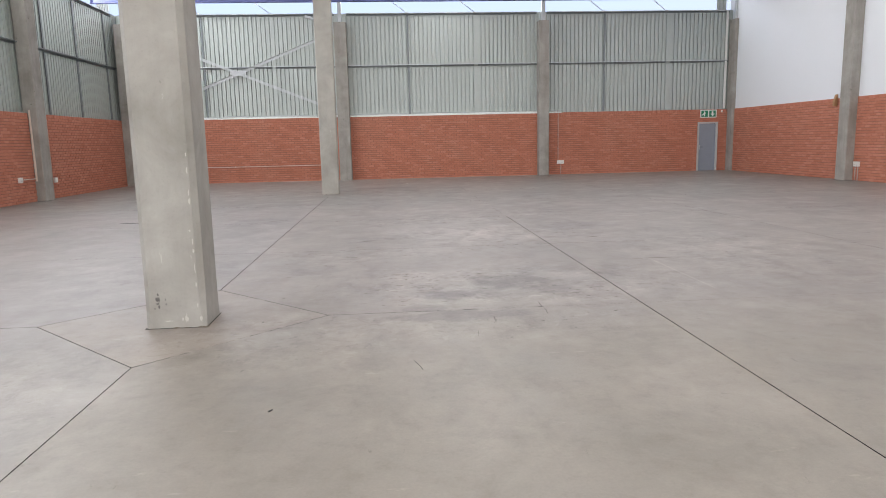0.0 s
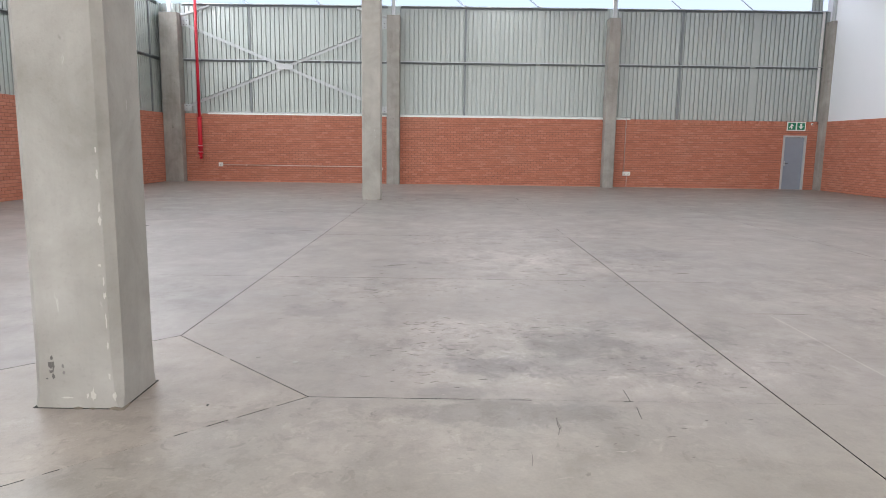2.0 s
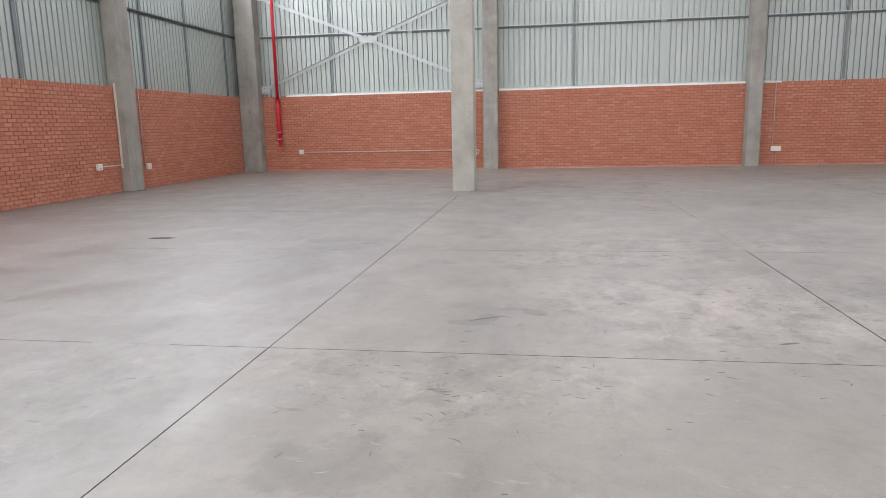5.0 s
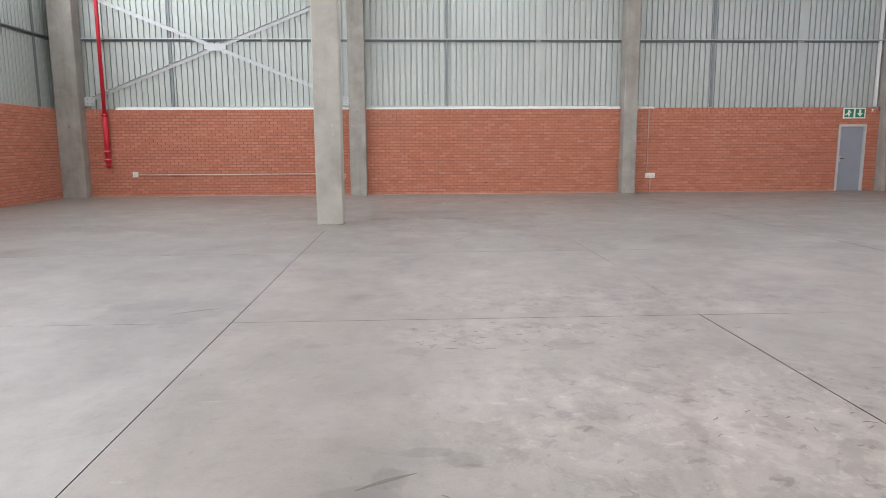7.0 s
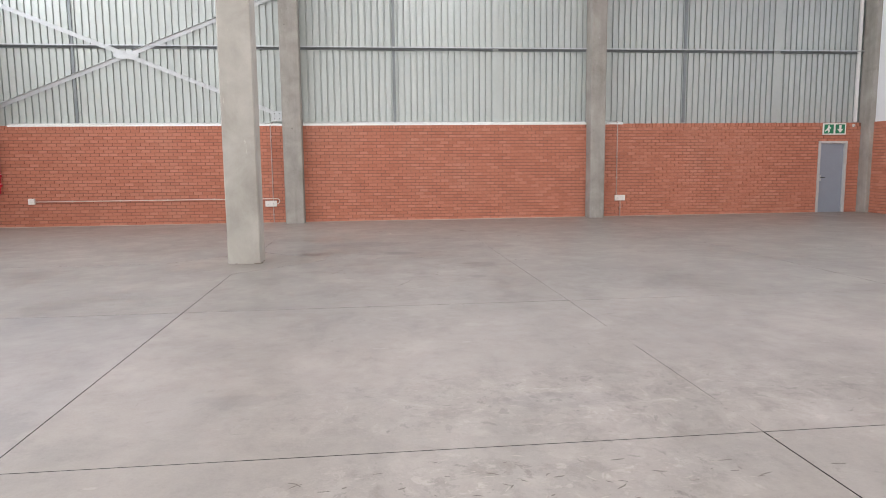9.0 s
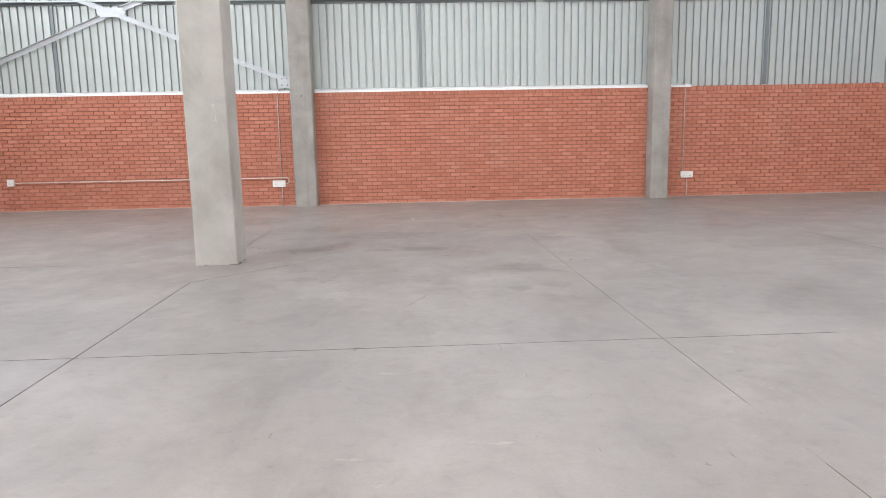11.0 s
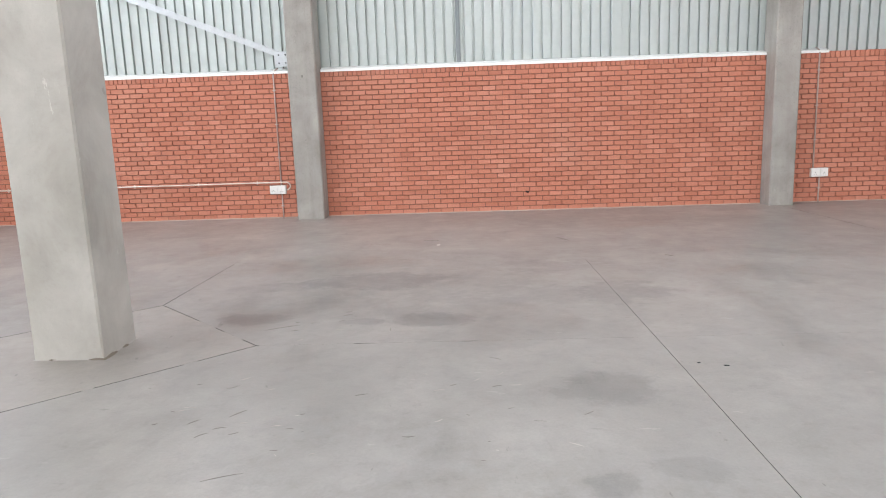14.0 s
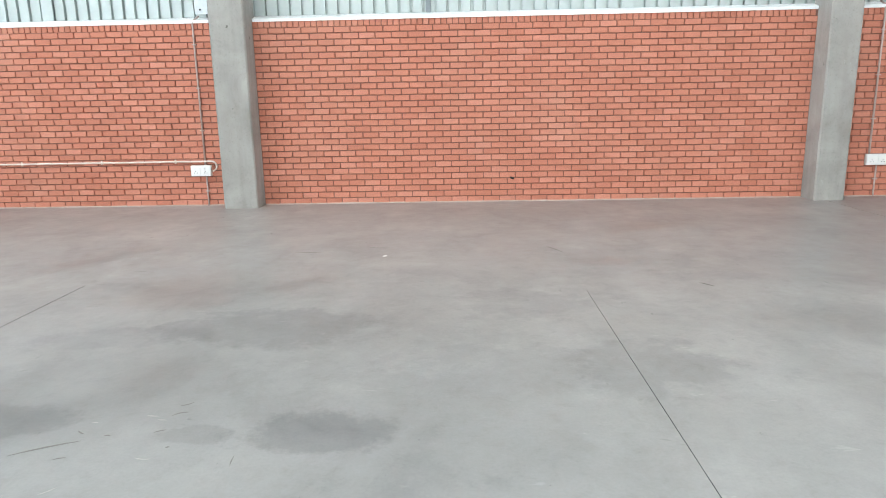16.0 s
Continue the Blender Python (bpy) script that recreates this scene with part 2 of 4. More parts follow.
def plain(name, colour, rough=0.6, metal=0.0, wear=0.25, scale=4.0, grain=40.0, relief=0.1):
    """Paint, steel or plaster with wear at two scales."""
    m, n, l, p = material(name)
    v = coords(n, l)
    large, small = noise_tex(n, l, v, scale, 6, 0.6), noise_tex(n, l, v, grain, 4, 0.6)
    dark = tuple(c * 0.7 for c in colour)
    col = mix(n, l, "MIX", ramp(n, l, large, [(0.3, (wear,)), (0.65, (0.0,))]), colour, dark)
    col = mix(n, l, "MULTIPLY", wear, col, ramp(n, l, small, [(0.3, (0.7, 0.7, 0.7)), (0.6, (1, 1, 1))]))
    l.new(col, p.inputs["Base Color"])
    p.inputs["Metallic"].default_value = metal
    l.new(ramp(n, l, large, [(0.3, (rough * 0.85,)), (0.7, (min(1, rough * 1.15),))]), p.inputs["Roughness"])
    if relief:
        bump(n, l, p, small, relief, 0.003)
    return m


def concrete_material(name="cast_concrete", light=(1.0, 1.0, 1.0), streak=0.5, pits=1.0):
    m, n, l, p = material(name)
    v, tall = coords(n, l), coords(n, l, (5.0, 5.0, 0.5))
    cloud = noise_tex(n, l, v, 1.6, 6, 0.6, 0.4)
    drip = noise_tex(n, l, tall, 1.5, 5, 0.6)
    pit = noise_tex(n, l, v, 38, 5, 0.65)
    col = ramp(n, l, cloud, [(0.30, (0.25, 0.235, 0.212)), (0.45, (0.305, 0.289, 0.264)), (0.55, (0.335, 0.319, 0.293)), (0.7, (0.385, 0.37, 0.342))])
    col = mix(n, l, "MULTIPLY", streak, col, ramp(n, l, drip, [(0.3, (0.75, 0.74, 0.72)), (0.55, (1, 1, 1)), (0.8, (1.1, 1.1, 1.08))]))
    lime = noise_tex(n, l, coords(n, l, (7.0, 7.0, 1.2)), 1.9, 7, 0.7, 0.3)
    col = mix(n, l, "MIX", ramp(n, l, lime, [(0.66, (0.0,)), (0.70, (0.55,))]), col, (0.52, 0.505, 0.47))
    hole = noise_tex(n, l, v, 9.0, 3, 0.5)
    col = mix(n, l, "MULTIPLY", pits, col, ramp(n, l, hole, [(0.24, (0.45, 0.44, 0.42)), (0.27, (1, 1, 1))]))
    col = mix(n, l, "MULTIPLY", 0.35 * pits, col, ramp(n, l, pit, [(0.28, (0.5, 0.5, 0.5)), (0.45, (1, 1, 1))]))
    col = mix(n, l, "MULTIPLY", 1.0, col, light)
    l.new(col, p.inputs["Base Color"])
    p.inputs["Roughness"].default_value = 0.8
    bump(n, l, p, pit, 0.3, 0.006)
    return m


FLOOR = floor_material("power_floated_concrete", (1.0, 1.0, 1.0), -0.05)
# Smoother pour; its bluish tint puts some sky sheen into the colour.
SMOOTH = floor_material("burnished_concrete", (0.955, 0.975, 1.01), -0.02)
INFILL = floor_material("infill_concrete", (1.07, 1.045, 1.02), -0.05)
BRICK_PIECE = brick_material("face_brick_single", "object")
BRICK_FIELD = brick_material("face_brick_field", "island")
CONCRETE = concrete_material()
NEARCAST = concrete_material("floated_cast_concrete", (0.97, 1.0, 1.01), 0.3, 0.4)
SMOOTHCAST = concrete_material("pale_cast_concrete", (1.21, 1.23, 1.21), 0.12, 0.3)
MORTAR = plain("recessed_mortar", (0.25, 0.122, 0.09), 0.95, 0, 0.4, 2.0, 60.0, 0.3)
JOINT = plain("joint_sealant", (0.015, 0.014, 0.013), 0.9, 0, 0.3, 6.0, 60.0)


def dusty_joint():
    """A dark joint that is packed with floor dust over some stretches."""
    m, n, l, p = material("dusty_joint")
    fill = noise_tex(n, l, coords(n, l), 0.8, 5, 0.7)
    sep, near = n.new("ShaderNodeSeparateXYZ"), n.new("ShaderNodeMapRange")
    l.new(coords(n, l), sep.inputs[0])
    near.inputs["From Min"].default_value, near.inputs["From Max"].default_value, near.inputs["To Max"].default_value = 22.5, 24.5, 0.30
    l.new(sep.outputs[1], near.inputs["Value"])
    both = n.new("ShaderNodeMath")
    l.new(fill, both.inputs[0])
    l.new(near.outputs[0], both.inputs[1])
    l.new(ramp(n, l, both.outputs[0], [(0.58, (0.010, 0.009, 0.008)), (0.68, (0.15, 0.135, 0.12))]), p.inputs["Base Color"])
    p.inputs["Roughness"].default_value = 0.95
    return m


DUSTY = dusty_joint()
CRUMB = plain("crumbled_grout", (0.17, 0.145, 0.115), 0.95, 0, 0.5, 14.0, 60.0, 0.3)
CHALKY = plain("pale_grout", (0.42, 0.40, 0.37), 0.9, 0, 0.4, 20.0, 70.0, 0.2)
LIME = plain("lime_splash", (0.50, 0.485, 0.45), 0.85, 0, 0.4, 20.0, 70.0, 0.2)
GALV = plain("galvanised_sheet", (0.46, 0.505, 0.49), 0.55, 0.35, 0.15, 0.8, 9.0, 0.03)
STEEL = plain("galvanised_section", (0.55, 0.585, 0.60), 0.45, 0.3, 0.3, 3.0, 30.0, 0.05)
# Purlin steel darkened to carry the shade on girts and narrow studs.
GIRT = plain("shaded_purlin_steel", (0.20, 0.225, 0.235), 0.5, 0.3, 0.3, 3.0, 30.0, 0.05)
FLASH = plain("white_flashing", (0.82, 0.83, 0.82), 0.4, 0.1, 0.12, 3.0, 30.0, 0.03)
PLASTER = plain("white_plaster", (0.78, 0.81, 0.85), 0.75, 0, 0.06, 0.5, 25.0, 0.08)
RED = plain("red_enamel", (0.55, 0.012, 0.03), 0.35, 0, 0.2, 5.0, 40.0, 0.03)
BLUE = plain("blue_steel_paint", (0.10, 0.12, 0.33), 0.45, 0, 0.25, 5.0, 40.0, 0.03)
DOORGREY = plain("blue_grey_door_paint", (0.27, 0.31, 0.37), 0.45, 0, 0.2, 3.0, 40.0, 0.03)
FRAMEGREY = plain("pale_frame_paint", (0.52, 0.53, 0.53), 0.5, 0, 0.25, 6.0, 40.0, 0.03)
PLASTIC = plain("white_plastic", (0.80, 0.79, 0.76), 0.4, 0, 0.1, 8.0, 60.0, 0.02)
CONDUIT = plain("grey_conduit", (0.50, 0.40, 0.36), 0.5, 0, 0.3, 6.0, 60.0, 0.03)
PVC = plain("cream_conduit", (0.72, 0.62, 0.55), 0.45, 0, 0.15, 6.0, 60.0, 0.02)
GREEN = plain("sign_green", (0.01, 0.22, 0.11), 0.4, 0, 0.1, 8.0, 60.0, 0)
SIGNWHITE = plain("sign_white", (0.80, 0.84, 0.80), 0.4, 0, 0.08, 8.0, 60.0, 0)
DARK = plain("black_rubber", (0.02, 0.02, 0.02), 0.6, 0, 0.2, 8.0, 60.0, 0)
FAINT = plain("worn_grey_paint", (0.21, 0.205, 0.20), 0.85, 0, 0.5, 40.0, 90.0, 0)
FADED = plain("faded_black_paint", (0.12, 0.115, 0.11), 0.8, 0, 0.5, 30.0, 90.0, 0)
PALE = plain("pale_dusty_mortar", (0.46, 0.38, 0.32), 0.9, 0, 0.45, 2.5, 30.0, 0.3)
TIMBER = plain("worn_orange_timber", (0.42, 0.24, 0.12), 0.7, 0, 0.3, 8.0, 60.0, 0.1)
ROOFING = plain("roof_sheet", (0.55, 0.57, 0.58), 0.5, 0.3, 0.2, 1.0, 20.0, 0.03)


# ---------------------------------------------------------------- builders
def mesh_of(bm, name, mat):
    data = bpy.data.meshes.new(name)
    bmesh.ops.recalc_face_normals(bm, faces=bm.faces)
    bm.to_mesh(data)
    bm.free()
    data.materials.append(mat)
    return data


def part(name, bm, mat, parent=None, label=""):
    """Links a bmesh as one mesh object, under a thing or a part if one is given."""
    ob = new(name, mesh_of(bm, name, mat))
    if parent is not None:
        ob.parent = parent
    return tagged(ob, label)


def thing(name, label, category, group="", kind="", at=(0, 0, 0)):
    ob = new(name)
    ob.location = at
    return tagged(ob, label, category, group, kind)


def box(x0, x1, y0, y1, z0, z1, bm=None, bevel=0.0):
    bm = bm or bmesh.new()
    made = bmesh.ops.create_cube(bm, size=1.0)
    bmesh.ops.scale(bm, vec=(x1 - x0, y1 - y0, z1 - z0), verts=made["verts"])
    bmesh.ops.translate(bm, vec=((x0 + x1) / 2, (y0 + y1) / 2, (z0 + z1) / 2), verts=made["verts"])
    if bevel:
        edges = list({e for v in made["verts"] for e in v.link_edges})
        bmesh.ops.bevel(bm, geom=edges, offset=bevel, segments=2, affect="EDGES", profile=0.6)
    return bm


def extrude_profile(points, axis, a, b, bm=None, closed=True):
    """A profile of (p, q) pairs swept along 'x', 'y' or 'z' from a to b."""
    bm = bm or bmesh.new()

    def place(p, q, s):
        return {"x": (s, p, q), "y": (p, s, q), "z": (p, q, s)}[axis]

    one, two = [bm.verts.new(place(p, q, a)) for p, q in points], [bm.verts.new(place(p, q, b)) for p, q in points]
    k = len(points)
    for i in range(k if closed else k - 1):
        j = (i + 1) % k
        bm.faces.new((one[i], one[j], two[j], two[i]))
    if closed:
        bm.faces.new(one)
        bm.faces.new(two[::-1])
    return bm


def tube(points, radius, bm=None, sides=12):
    """A round bar along a line of points."""
    bm = bm or bmesh.new()
    pts = [Vector(p) for p in points]
    rings = []
    for i, p in enumerate(pts):
        way = (pts[min(i + 1, len(pts) - 1)] - pts[max(i - 1, 0)]).normalized()
        side = way.cross(Vector((0.31, 0.95, 0.05))).normalized()
        up = side.cross(way)
        rings.append([bm.verts.new(p + radius * (math.cos(a) * side + math.sin(a) * up)) for a in (2 * math.pi * k / sides for k in range(sides))])
    for r, s in zip(rings, rings[1:]):
        for k in range(sides):
            bm.faces.new((r[k], r[(k + 1) % sides], s[(k + 1) % sides], s[k])).smooth = True
    bm.faces.new(rings[0][::-1])
    bm.faces.new(rings[-1])
    return bm


def channel(wide, tall, thick=0.006):
    """A lipped channel, open below."""
    w, h, t, lip, front = wide / 2, tall / 2, thick, 0.018, 0.034
    return [(-w, h - front), (-w, h), (w, h), (w, -h), (w - 0.05, -h), (w - 0.05, -h + t), (w - t, -h + t), (w - t, h - t), (-w + t, h - t), (-w + t, h - front)]


# ---------------------------------------------------------------- floor
GRID_X, COL_Y = -1.86, (6.33, 21.33)
xs = [WEST - 0.2, GRID_X, 2.28, 6.39, EAST + 0.2]
ys = [SOUTH, 2.58, 6.33, 10.05, 13.76, 17.52, 21.33, NORTH + 0.1]
REACH = 1.26
GAP = 0.0034

ground = part("ground", box(-300, 300, -300, 300, -0.6, -0.3), plain("yard_ground", (0.16, 0.14, 0.11), 0.95, 0, 0.4, 0.5, 8.0))
tagged(ground, "bare pale earth around the warehouse", "ground", kind="structure")
floor = part("floor", box(WEST - 0.2, EAST + 0.2, SOUTH, NORTH + 0.1, -0.25, -0.010), DUSTY)
tagged(floor, "stained grey power-floated concrete floor with saw-cut joints", "floor", kind="structure")


def slab(points, mat):
    """One pour of the floor, shrunk by half a joint, with softened arrises."""
    bm = bmesh.new()
    k = len(points)
    inner = []
    for i in range(k):
        a, b, c = (Vector(points[j % k]) for j in (i - 1, i, i + 1))
        n1, n2 = Vector((-(b - a).y, (b - a).x)).normalized(), Vector((-(c - b).y, (c - b).x)).normalized()
        inner.append(b + (n1 + n2) * GAP / (1 + n1.dot(n2)))
    low = [bm.verts.new((p.x, p.y, -0.0095)) for p in inner]
    top = [bm.verts.new((p.x, p.y, 0.0)) for p in inner]
    for i in range(k):
        j = (i + 1) % k
        bm.faces.new((low[i], low[j], top[j], top[i]))
    bm.faces.new(top)
    piece = part("slab", bm, mat, floor)
    piece.data.materials.append(DUSTY)
    for face in piece.data.polygons:
        if abs(face.normal.z) < 0.5:
            face.material_index = 1


for x0, x1 in zip(xs, xs[1:]):
    for y0, y1 in zip(ys, ys[1:]):
        corners = []
        wide = {2.28: 0.0010} if y0 < 13 else {2.28: -0.0018}
        for px, py, before, after in ((x0, y0, (0, 1), (1, 0)), (x1, y0, (-1, 0), (0, 1)), (x1, y1, (0, -1), (-1, 0)), (x0, y1, (1, 0), (0, -1))):
            if px == GRID_X and py in COL_Y:
                corners += [(px + REACH * before[0], py + REACH * before[1]), (px + REACH * after[0], py + REACH * after[1])]
            else:
                corners.append((px + (wide.get(px, 0) if px == x0 else -wide.get(px, 0)), py))
        slab(corners, SMOOTH if x1 == GRID_X and y1 < 18 else FLOOR)
for cy in COL_Y:
    slab([(GRID_X, cy - REACH), (GRID_X + REACH, cy), (GRID_X, cy + REACH), (GRID_X - REACH, cy)], INFILL)


def packed(a, b, share0, share1, top=-0.0003):
    """A stretch of joint packed level with hard dust and grout."""
    a, b = Vector(a), Vector(b)
    p, q, side = a.lerp(b, share0), a.lerp(b, share1), Vector((a.y - b.y, b.x - a.x)).normalized() * (GAP + 0.0002)
    part("joint_filling", extrude_profile([tuple(p + side), tuple(p - side), tuple(q - side), tuple(q + side)], "z", -0.0098, top), INFILL, floor)


RIGHT, FRONT, BACK = (GRID_X + REACH, COL_Y[0]), (GRID_X, COL_Y[0] - REACH), (GRID_X, COL_Y[0] + REACH)
for share0, share1 in ((0.12, 0.15), (0.26, 0.29), (0.36, 0.42), (0.46, 0.76), (0.80, 0.84)):
    packed(RIGHT, FRONT, share0, share1)
packed(RIGHT, BACK, 0.55, 0.60)
for far0, far1 in ((13.9, 14.3), (15.6, 16.3), (24.2, 28.9)):
    packed((2.28, far0), (2.28, far1), 0.0, 1.0)
LEFT2, FRONT2, BACK2 = (GRID_X - REACH, COL_Y[1]), (GRID_X, COL_Y[1] - REACH), (GRID_X, COL_Y[1] + REACH)
RIGHT2 = (GRID_X + REACH, COL_Y[1])
for share0, share1 in ((0.34, 0.38), (0.70, 0.75)):
    packed(FRONT2, RIGHT2, share0, share1)
packed(FRONT2, LEFT2, 0.03, 1.0)
for share0, share1 in ((0.12, 0.30), (0.38, 0.55)):
    packed(RIGHT2, BACK2, share0, share1)
packed((GRID_X, 24.5), (GRID_X, 28.9), 0.0, 1.0)
for line, east0, east1 in ((6.33, 0.4, 0.62), (6.33, 0.75, 1.3), (6.33, 1.36, 2.27), (6.33, 2.29, 8.0), (21.33, GRID_X + REACH + 0.02, 0.12), (21.33, 0.27, 0.9), (21.33, 1.0, 2.27), (21.33, 2.29, 8.0), (17.52, 3.6, 8.0), (13.76, 3.1, 8.0), (10.05, 3.3, 8.0)):
    packed((east0, line), (east1, line), 0.0, 1.0)
for west0, west1 in ((-3.2, -2.6), (-5.4, -4.0), (-8.0, -6.1)):
    packed((west0, 10.05), (west1, 10.05), 0.0, 1.0)
    packed((west0 + 0.7, 13.76), (west1 + 0.6, 13.76), 0.0, 1.0)


# ---------------------------------------------------------------- brick walls
LONG, HIGH, COURSE, PITCH = 0.220, 0.0738, 0.0864, 0.232
ROWS_OF_BRICK, SOLDIER = 29, 2.506
TOP = 2.612


def brick_points(u0, u1, w0, w1):
    """A brick in wall measure: u along, v into the wall, w up; its front arrises are softened."""
    c = 0.004
    out = []
    for v, e in ((0.05, 0.0), (c, 0.0), (0.0, c)):
        out += [(u0 + e, v, w0 + e), (u1 - e, v, w0 + e), (u1 - e, v, w1 - e), (u0 + e, v, w1 - e)]
    return out


BRICK_FACES = [(4, 5, 1, 0), (5, 6, 2, 1), (6, 7, 3, 2), (7, 4, 0, 3), (8, 9, 5, 4), (9, 10, 6, 5), (10, 11, 7, 6), (11, 8, 4, 7), (8, 11, 10, 9)]


def lay_bricks(spans, skip=None):
    """All bricks of a wall as (u0, u1, w0, w1). spans(course height) gives the stretches of wall between openings."""
    bricks = []
    for row in range(ROWS_OF_BRICK):
        w = row * COURSE + 0.006
        for a, b in spans(w + HIGH / 2):
            u = math.floor(a / PITCH) * PITCH - (PITCH / 2 if row % 2 else 0)
            while u < b:
                lo, hi = max(u, a + 0.004), min(u + LONG, b - 0.004)
                if hi - lo > 0.03:
                    bricks.append((lo, hi, w, w + HIGH))
                u += PITCH
    for a, b in spans(SOLDIER + 0.05):
        u = a + 0.004
        while u + 0.073 < b:
            bricks.append((u, u + 0.073, SOLDIER, TOP))
            u += 0.083
    return bricks


def brickwork(bricks, to_world, parent, rnd):
    """The bricks that are too many to count, as one mesh."""
    verts, faces = [], []
    for u0, u1, w0, w1 in bricks:
        d = rnd.uniform(-0.003, 0.002)
        k = len(verts)
        verts += [to_world(u, v + d, w) for u, v, w in brick_points(u0, u1, w0, w1)]
        faces += [tuple(k + i for i in f) for f in BRICK_FACES]
    data = bpy.data.meshes.new("brickwork")
    data.from_pydata(verts, [], faces)
    data.materials.append(BRICK_FIELD)
    ob = new("brickwork", data)
    ob.parent = parent
    return tagged(ob, kind="stuff")


rnd = random.Random(4)
PIL = [(-10.645, -9.95), (-2.11, -1.62), (6.21, 6.63), (14.50, 14.75)]
DOOR = (13.20, 14.10, 2.085)
BAYS = [(PIL[0][1], PIL[1][0]), (PIL[1][1], PIL[2][0]), (PIL[2][1], PIL[3][0])]


def north_spans(w):
    if w < DOOR[2]:
        return [BAYS[0], BAYS[1], (BAYS[2][0], DOOR[0]), (DOOR[1], BAYS[2][1])]
    return BAYS


core = bmesh.new()
box(WEST - 0.24, DOOR[0], NORTH + 0.018, NORTH + 0.23, -0.25, TOP - 0.008, core)
box(DOOR[1], EAST + 0.24, NORTH + 0.018, NORTH + 0.23, -0.25, TOP - 0.008, core)
box(DOOR[0], DOOR[1], NORTH + 0.018, NORTH + 0.23, DOOR[2], TOP - 0.008, core)
wall_north = part("wall_north", core, MORTAR)
tagged(wall_north, "red face-brick dado wall with ribbed steel sheeting above", "wall", kind="structure")
WEST_COLUMNS, EAST_COLUMNS = [(6.58, 7.12), (21.60, 22.14)], [(5.92, 6.40), (20.92, 21.40)]


def side_spans(columns):
    stops = [SOUTH + 0.01] + [e for span in columns for e in span] + [NORTH - 0.008]
    return list(zip(stops[0::2], stops[1::2]))


def west_spans(w):
    return side_spans(WEST_COLUMNS)


def east_spans(w):
    return side_spans(EAST_COLUMNS)


wall_west = part("wall_west", box(WEST - 0.24, WEST - 0.018, SOUTH, NORTH, -0.25, TOP - 0.008), MORTAR)
tagged(wall_west, "shaded red face-brick dado wall with steel sheeting above", "wall", kind="structure")
wall_east = part("wall_east", box(EAST + 0.018, EAST + 0.24, SOUTH, NORTH, -0.25, TOP - 0.008), MORTAR)
tagged(wall_east, "red face-brick dado wall with smooth white plaster above", "wall", kind="structure")
part("plaster", box(EAST + 0.03, EAST + 0.24, SOUTH, NORTH + 0.4, TOP, ROOF), PLASTER, wall_east, "smooth white plaster")
# Unseen end wall; its opening is added for the south lamp.
south = bmesh.new()
box(WEST - 0.24, -5.0, SOUTH - 0.24, SOUTH, -0.25, ROOF, south)
box(9.0, EAST + 0.24, SOUTH - 0.24, SOUTH, -0.25, ROOF, south)
box(-5.0, 9.0, SOUTH - 0.24, SOUTH, 5.0, ROOF, south)
wall_south = part("wall_south", south, PLASTER)
tagged(wall_south, "plain pale end wall, unseen, with a wide opening added for light", "wall", kind="structure")

# ---------------------------------------------------------------- sheeting, rails and studs
SHEET_Y, CLAD_LOW, CLAD_TOP = NORTH + 0.17, 2.62, 6.72
RIB = 0.1715


def sheet_profile():
    out = []
    for i in range(4):
        o = i * RIB
        out += [(o, 0), (o + 0.126, 0), (o + 0.131, 0.05), (o + 0.165, 0.05), (o + 0.1705, 0)]
    return out + [(4 * RIB, 0.0)]


sheet_bm = extrude_profile(sheet_profile(), "z", CLAD_LOW, CLAD_TOP, closed=False)
sheet_data = mesh_of(sheet_bm, "sheet", GALV)
x = WEST - 0.2
while x < EAST + 0.2:
    ob = new("sheet", sheet_data)
    ob.location = (x, SHEET_Y + rnd.uniform(0, 0.002), 0)
    ob.parent = wall_north
    x += 4 * RIB
y = SOUTH
while y < NORTH + 0.1:
    ob = new("sheet", sheet_data)
    ob.matrix_basis = pose(WEST - 0.17, y, 0, 0, 0, 90)
    ob.parent = wall_west
    y += 4 * RIB

RAIL_Z = 4.63
for a, b in BAYS:
    for z in (RAIL_Z, CLAD_TOP - 0.05):
        girt = part("girt", extrude_profile([(SHEET_Y - 0.055 + p, z + q) for p, q in channel(0.10, 0.085)], "x", a, b), GIRT, wall_north)
        # Brighter steel puts the girt's lit top edge into colour.
        part("lip", box(a, b, SHEET_Y - 0.111, SHEET_Y - 0.1055, z + 0.018, z + 0.046), STEEL, girt, "girt edge in brighter steel for its highlight")
for a, b in west_spans(1):
    for z in (RAIL_Z, CLAD_TOP - 0.05):
        part("girt", extrude_profile([(WEST - 0.115 - p, z + q) for p, q in channel(0.10, 0.085)], "y", a, b), GIRT, wall_west)
for sx, wide in ((-7.39, 0.07), (-4.60, 0.16), (0.86, 0.07), (3.65, 0.16), (9.10, 0.08), (11.86, 0.2)):
    part("stud", box(sx - wide / 2, sx + wide / 2, SHEET_Y - 0.035, SHEET_Y - 0.003, TOP + 0.03, CLAD_TOP - 0.1, bevel=0.004), GIRT if wide < 0.1 else GALV, wall_north)
# The one at 28.12 is added for the corner recess's shadow.
for sy in (23.3, 25.6, 18.8, 28.12):
    part("stud", box(WEST - 0.167, WEST - 0.135, sy - 0.05, sy + 0.05, TOP + 0.03, CLAD_TOP - 0.1, bevel=0.004), GIRT, wall_west)


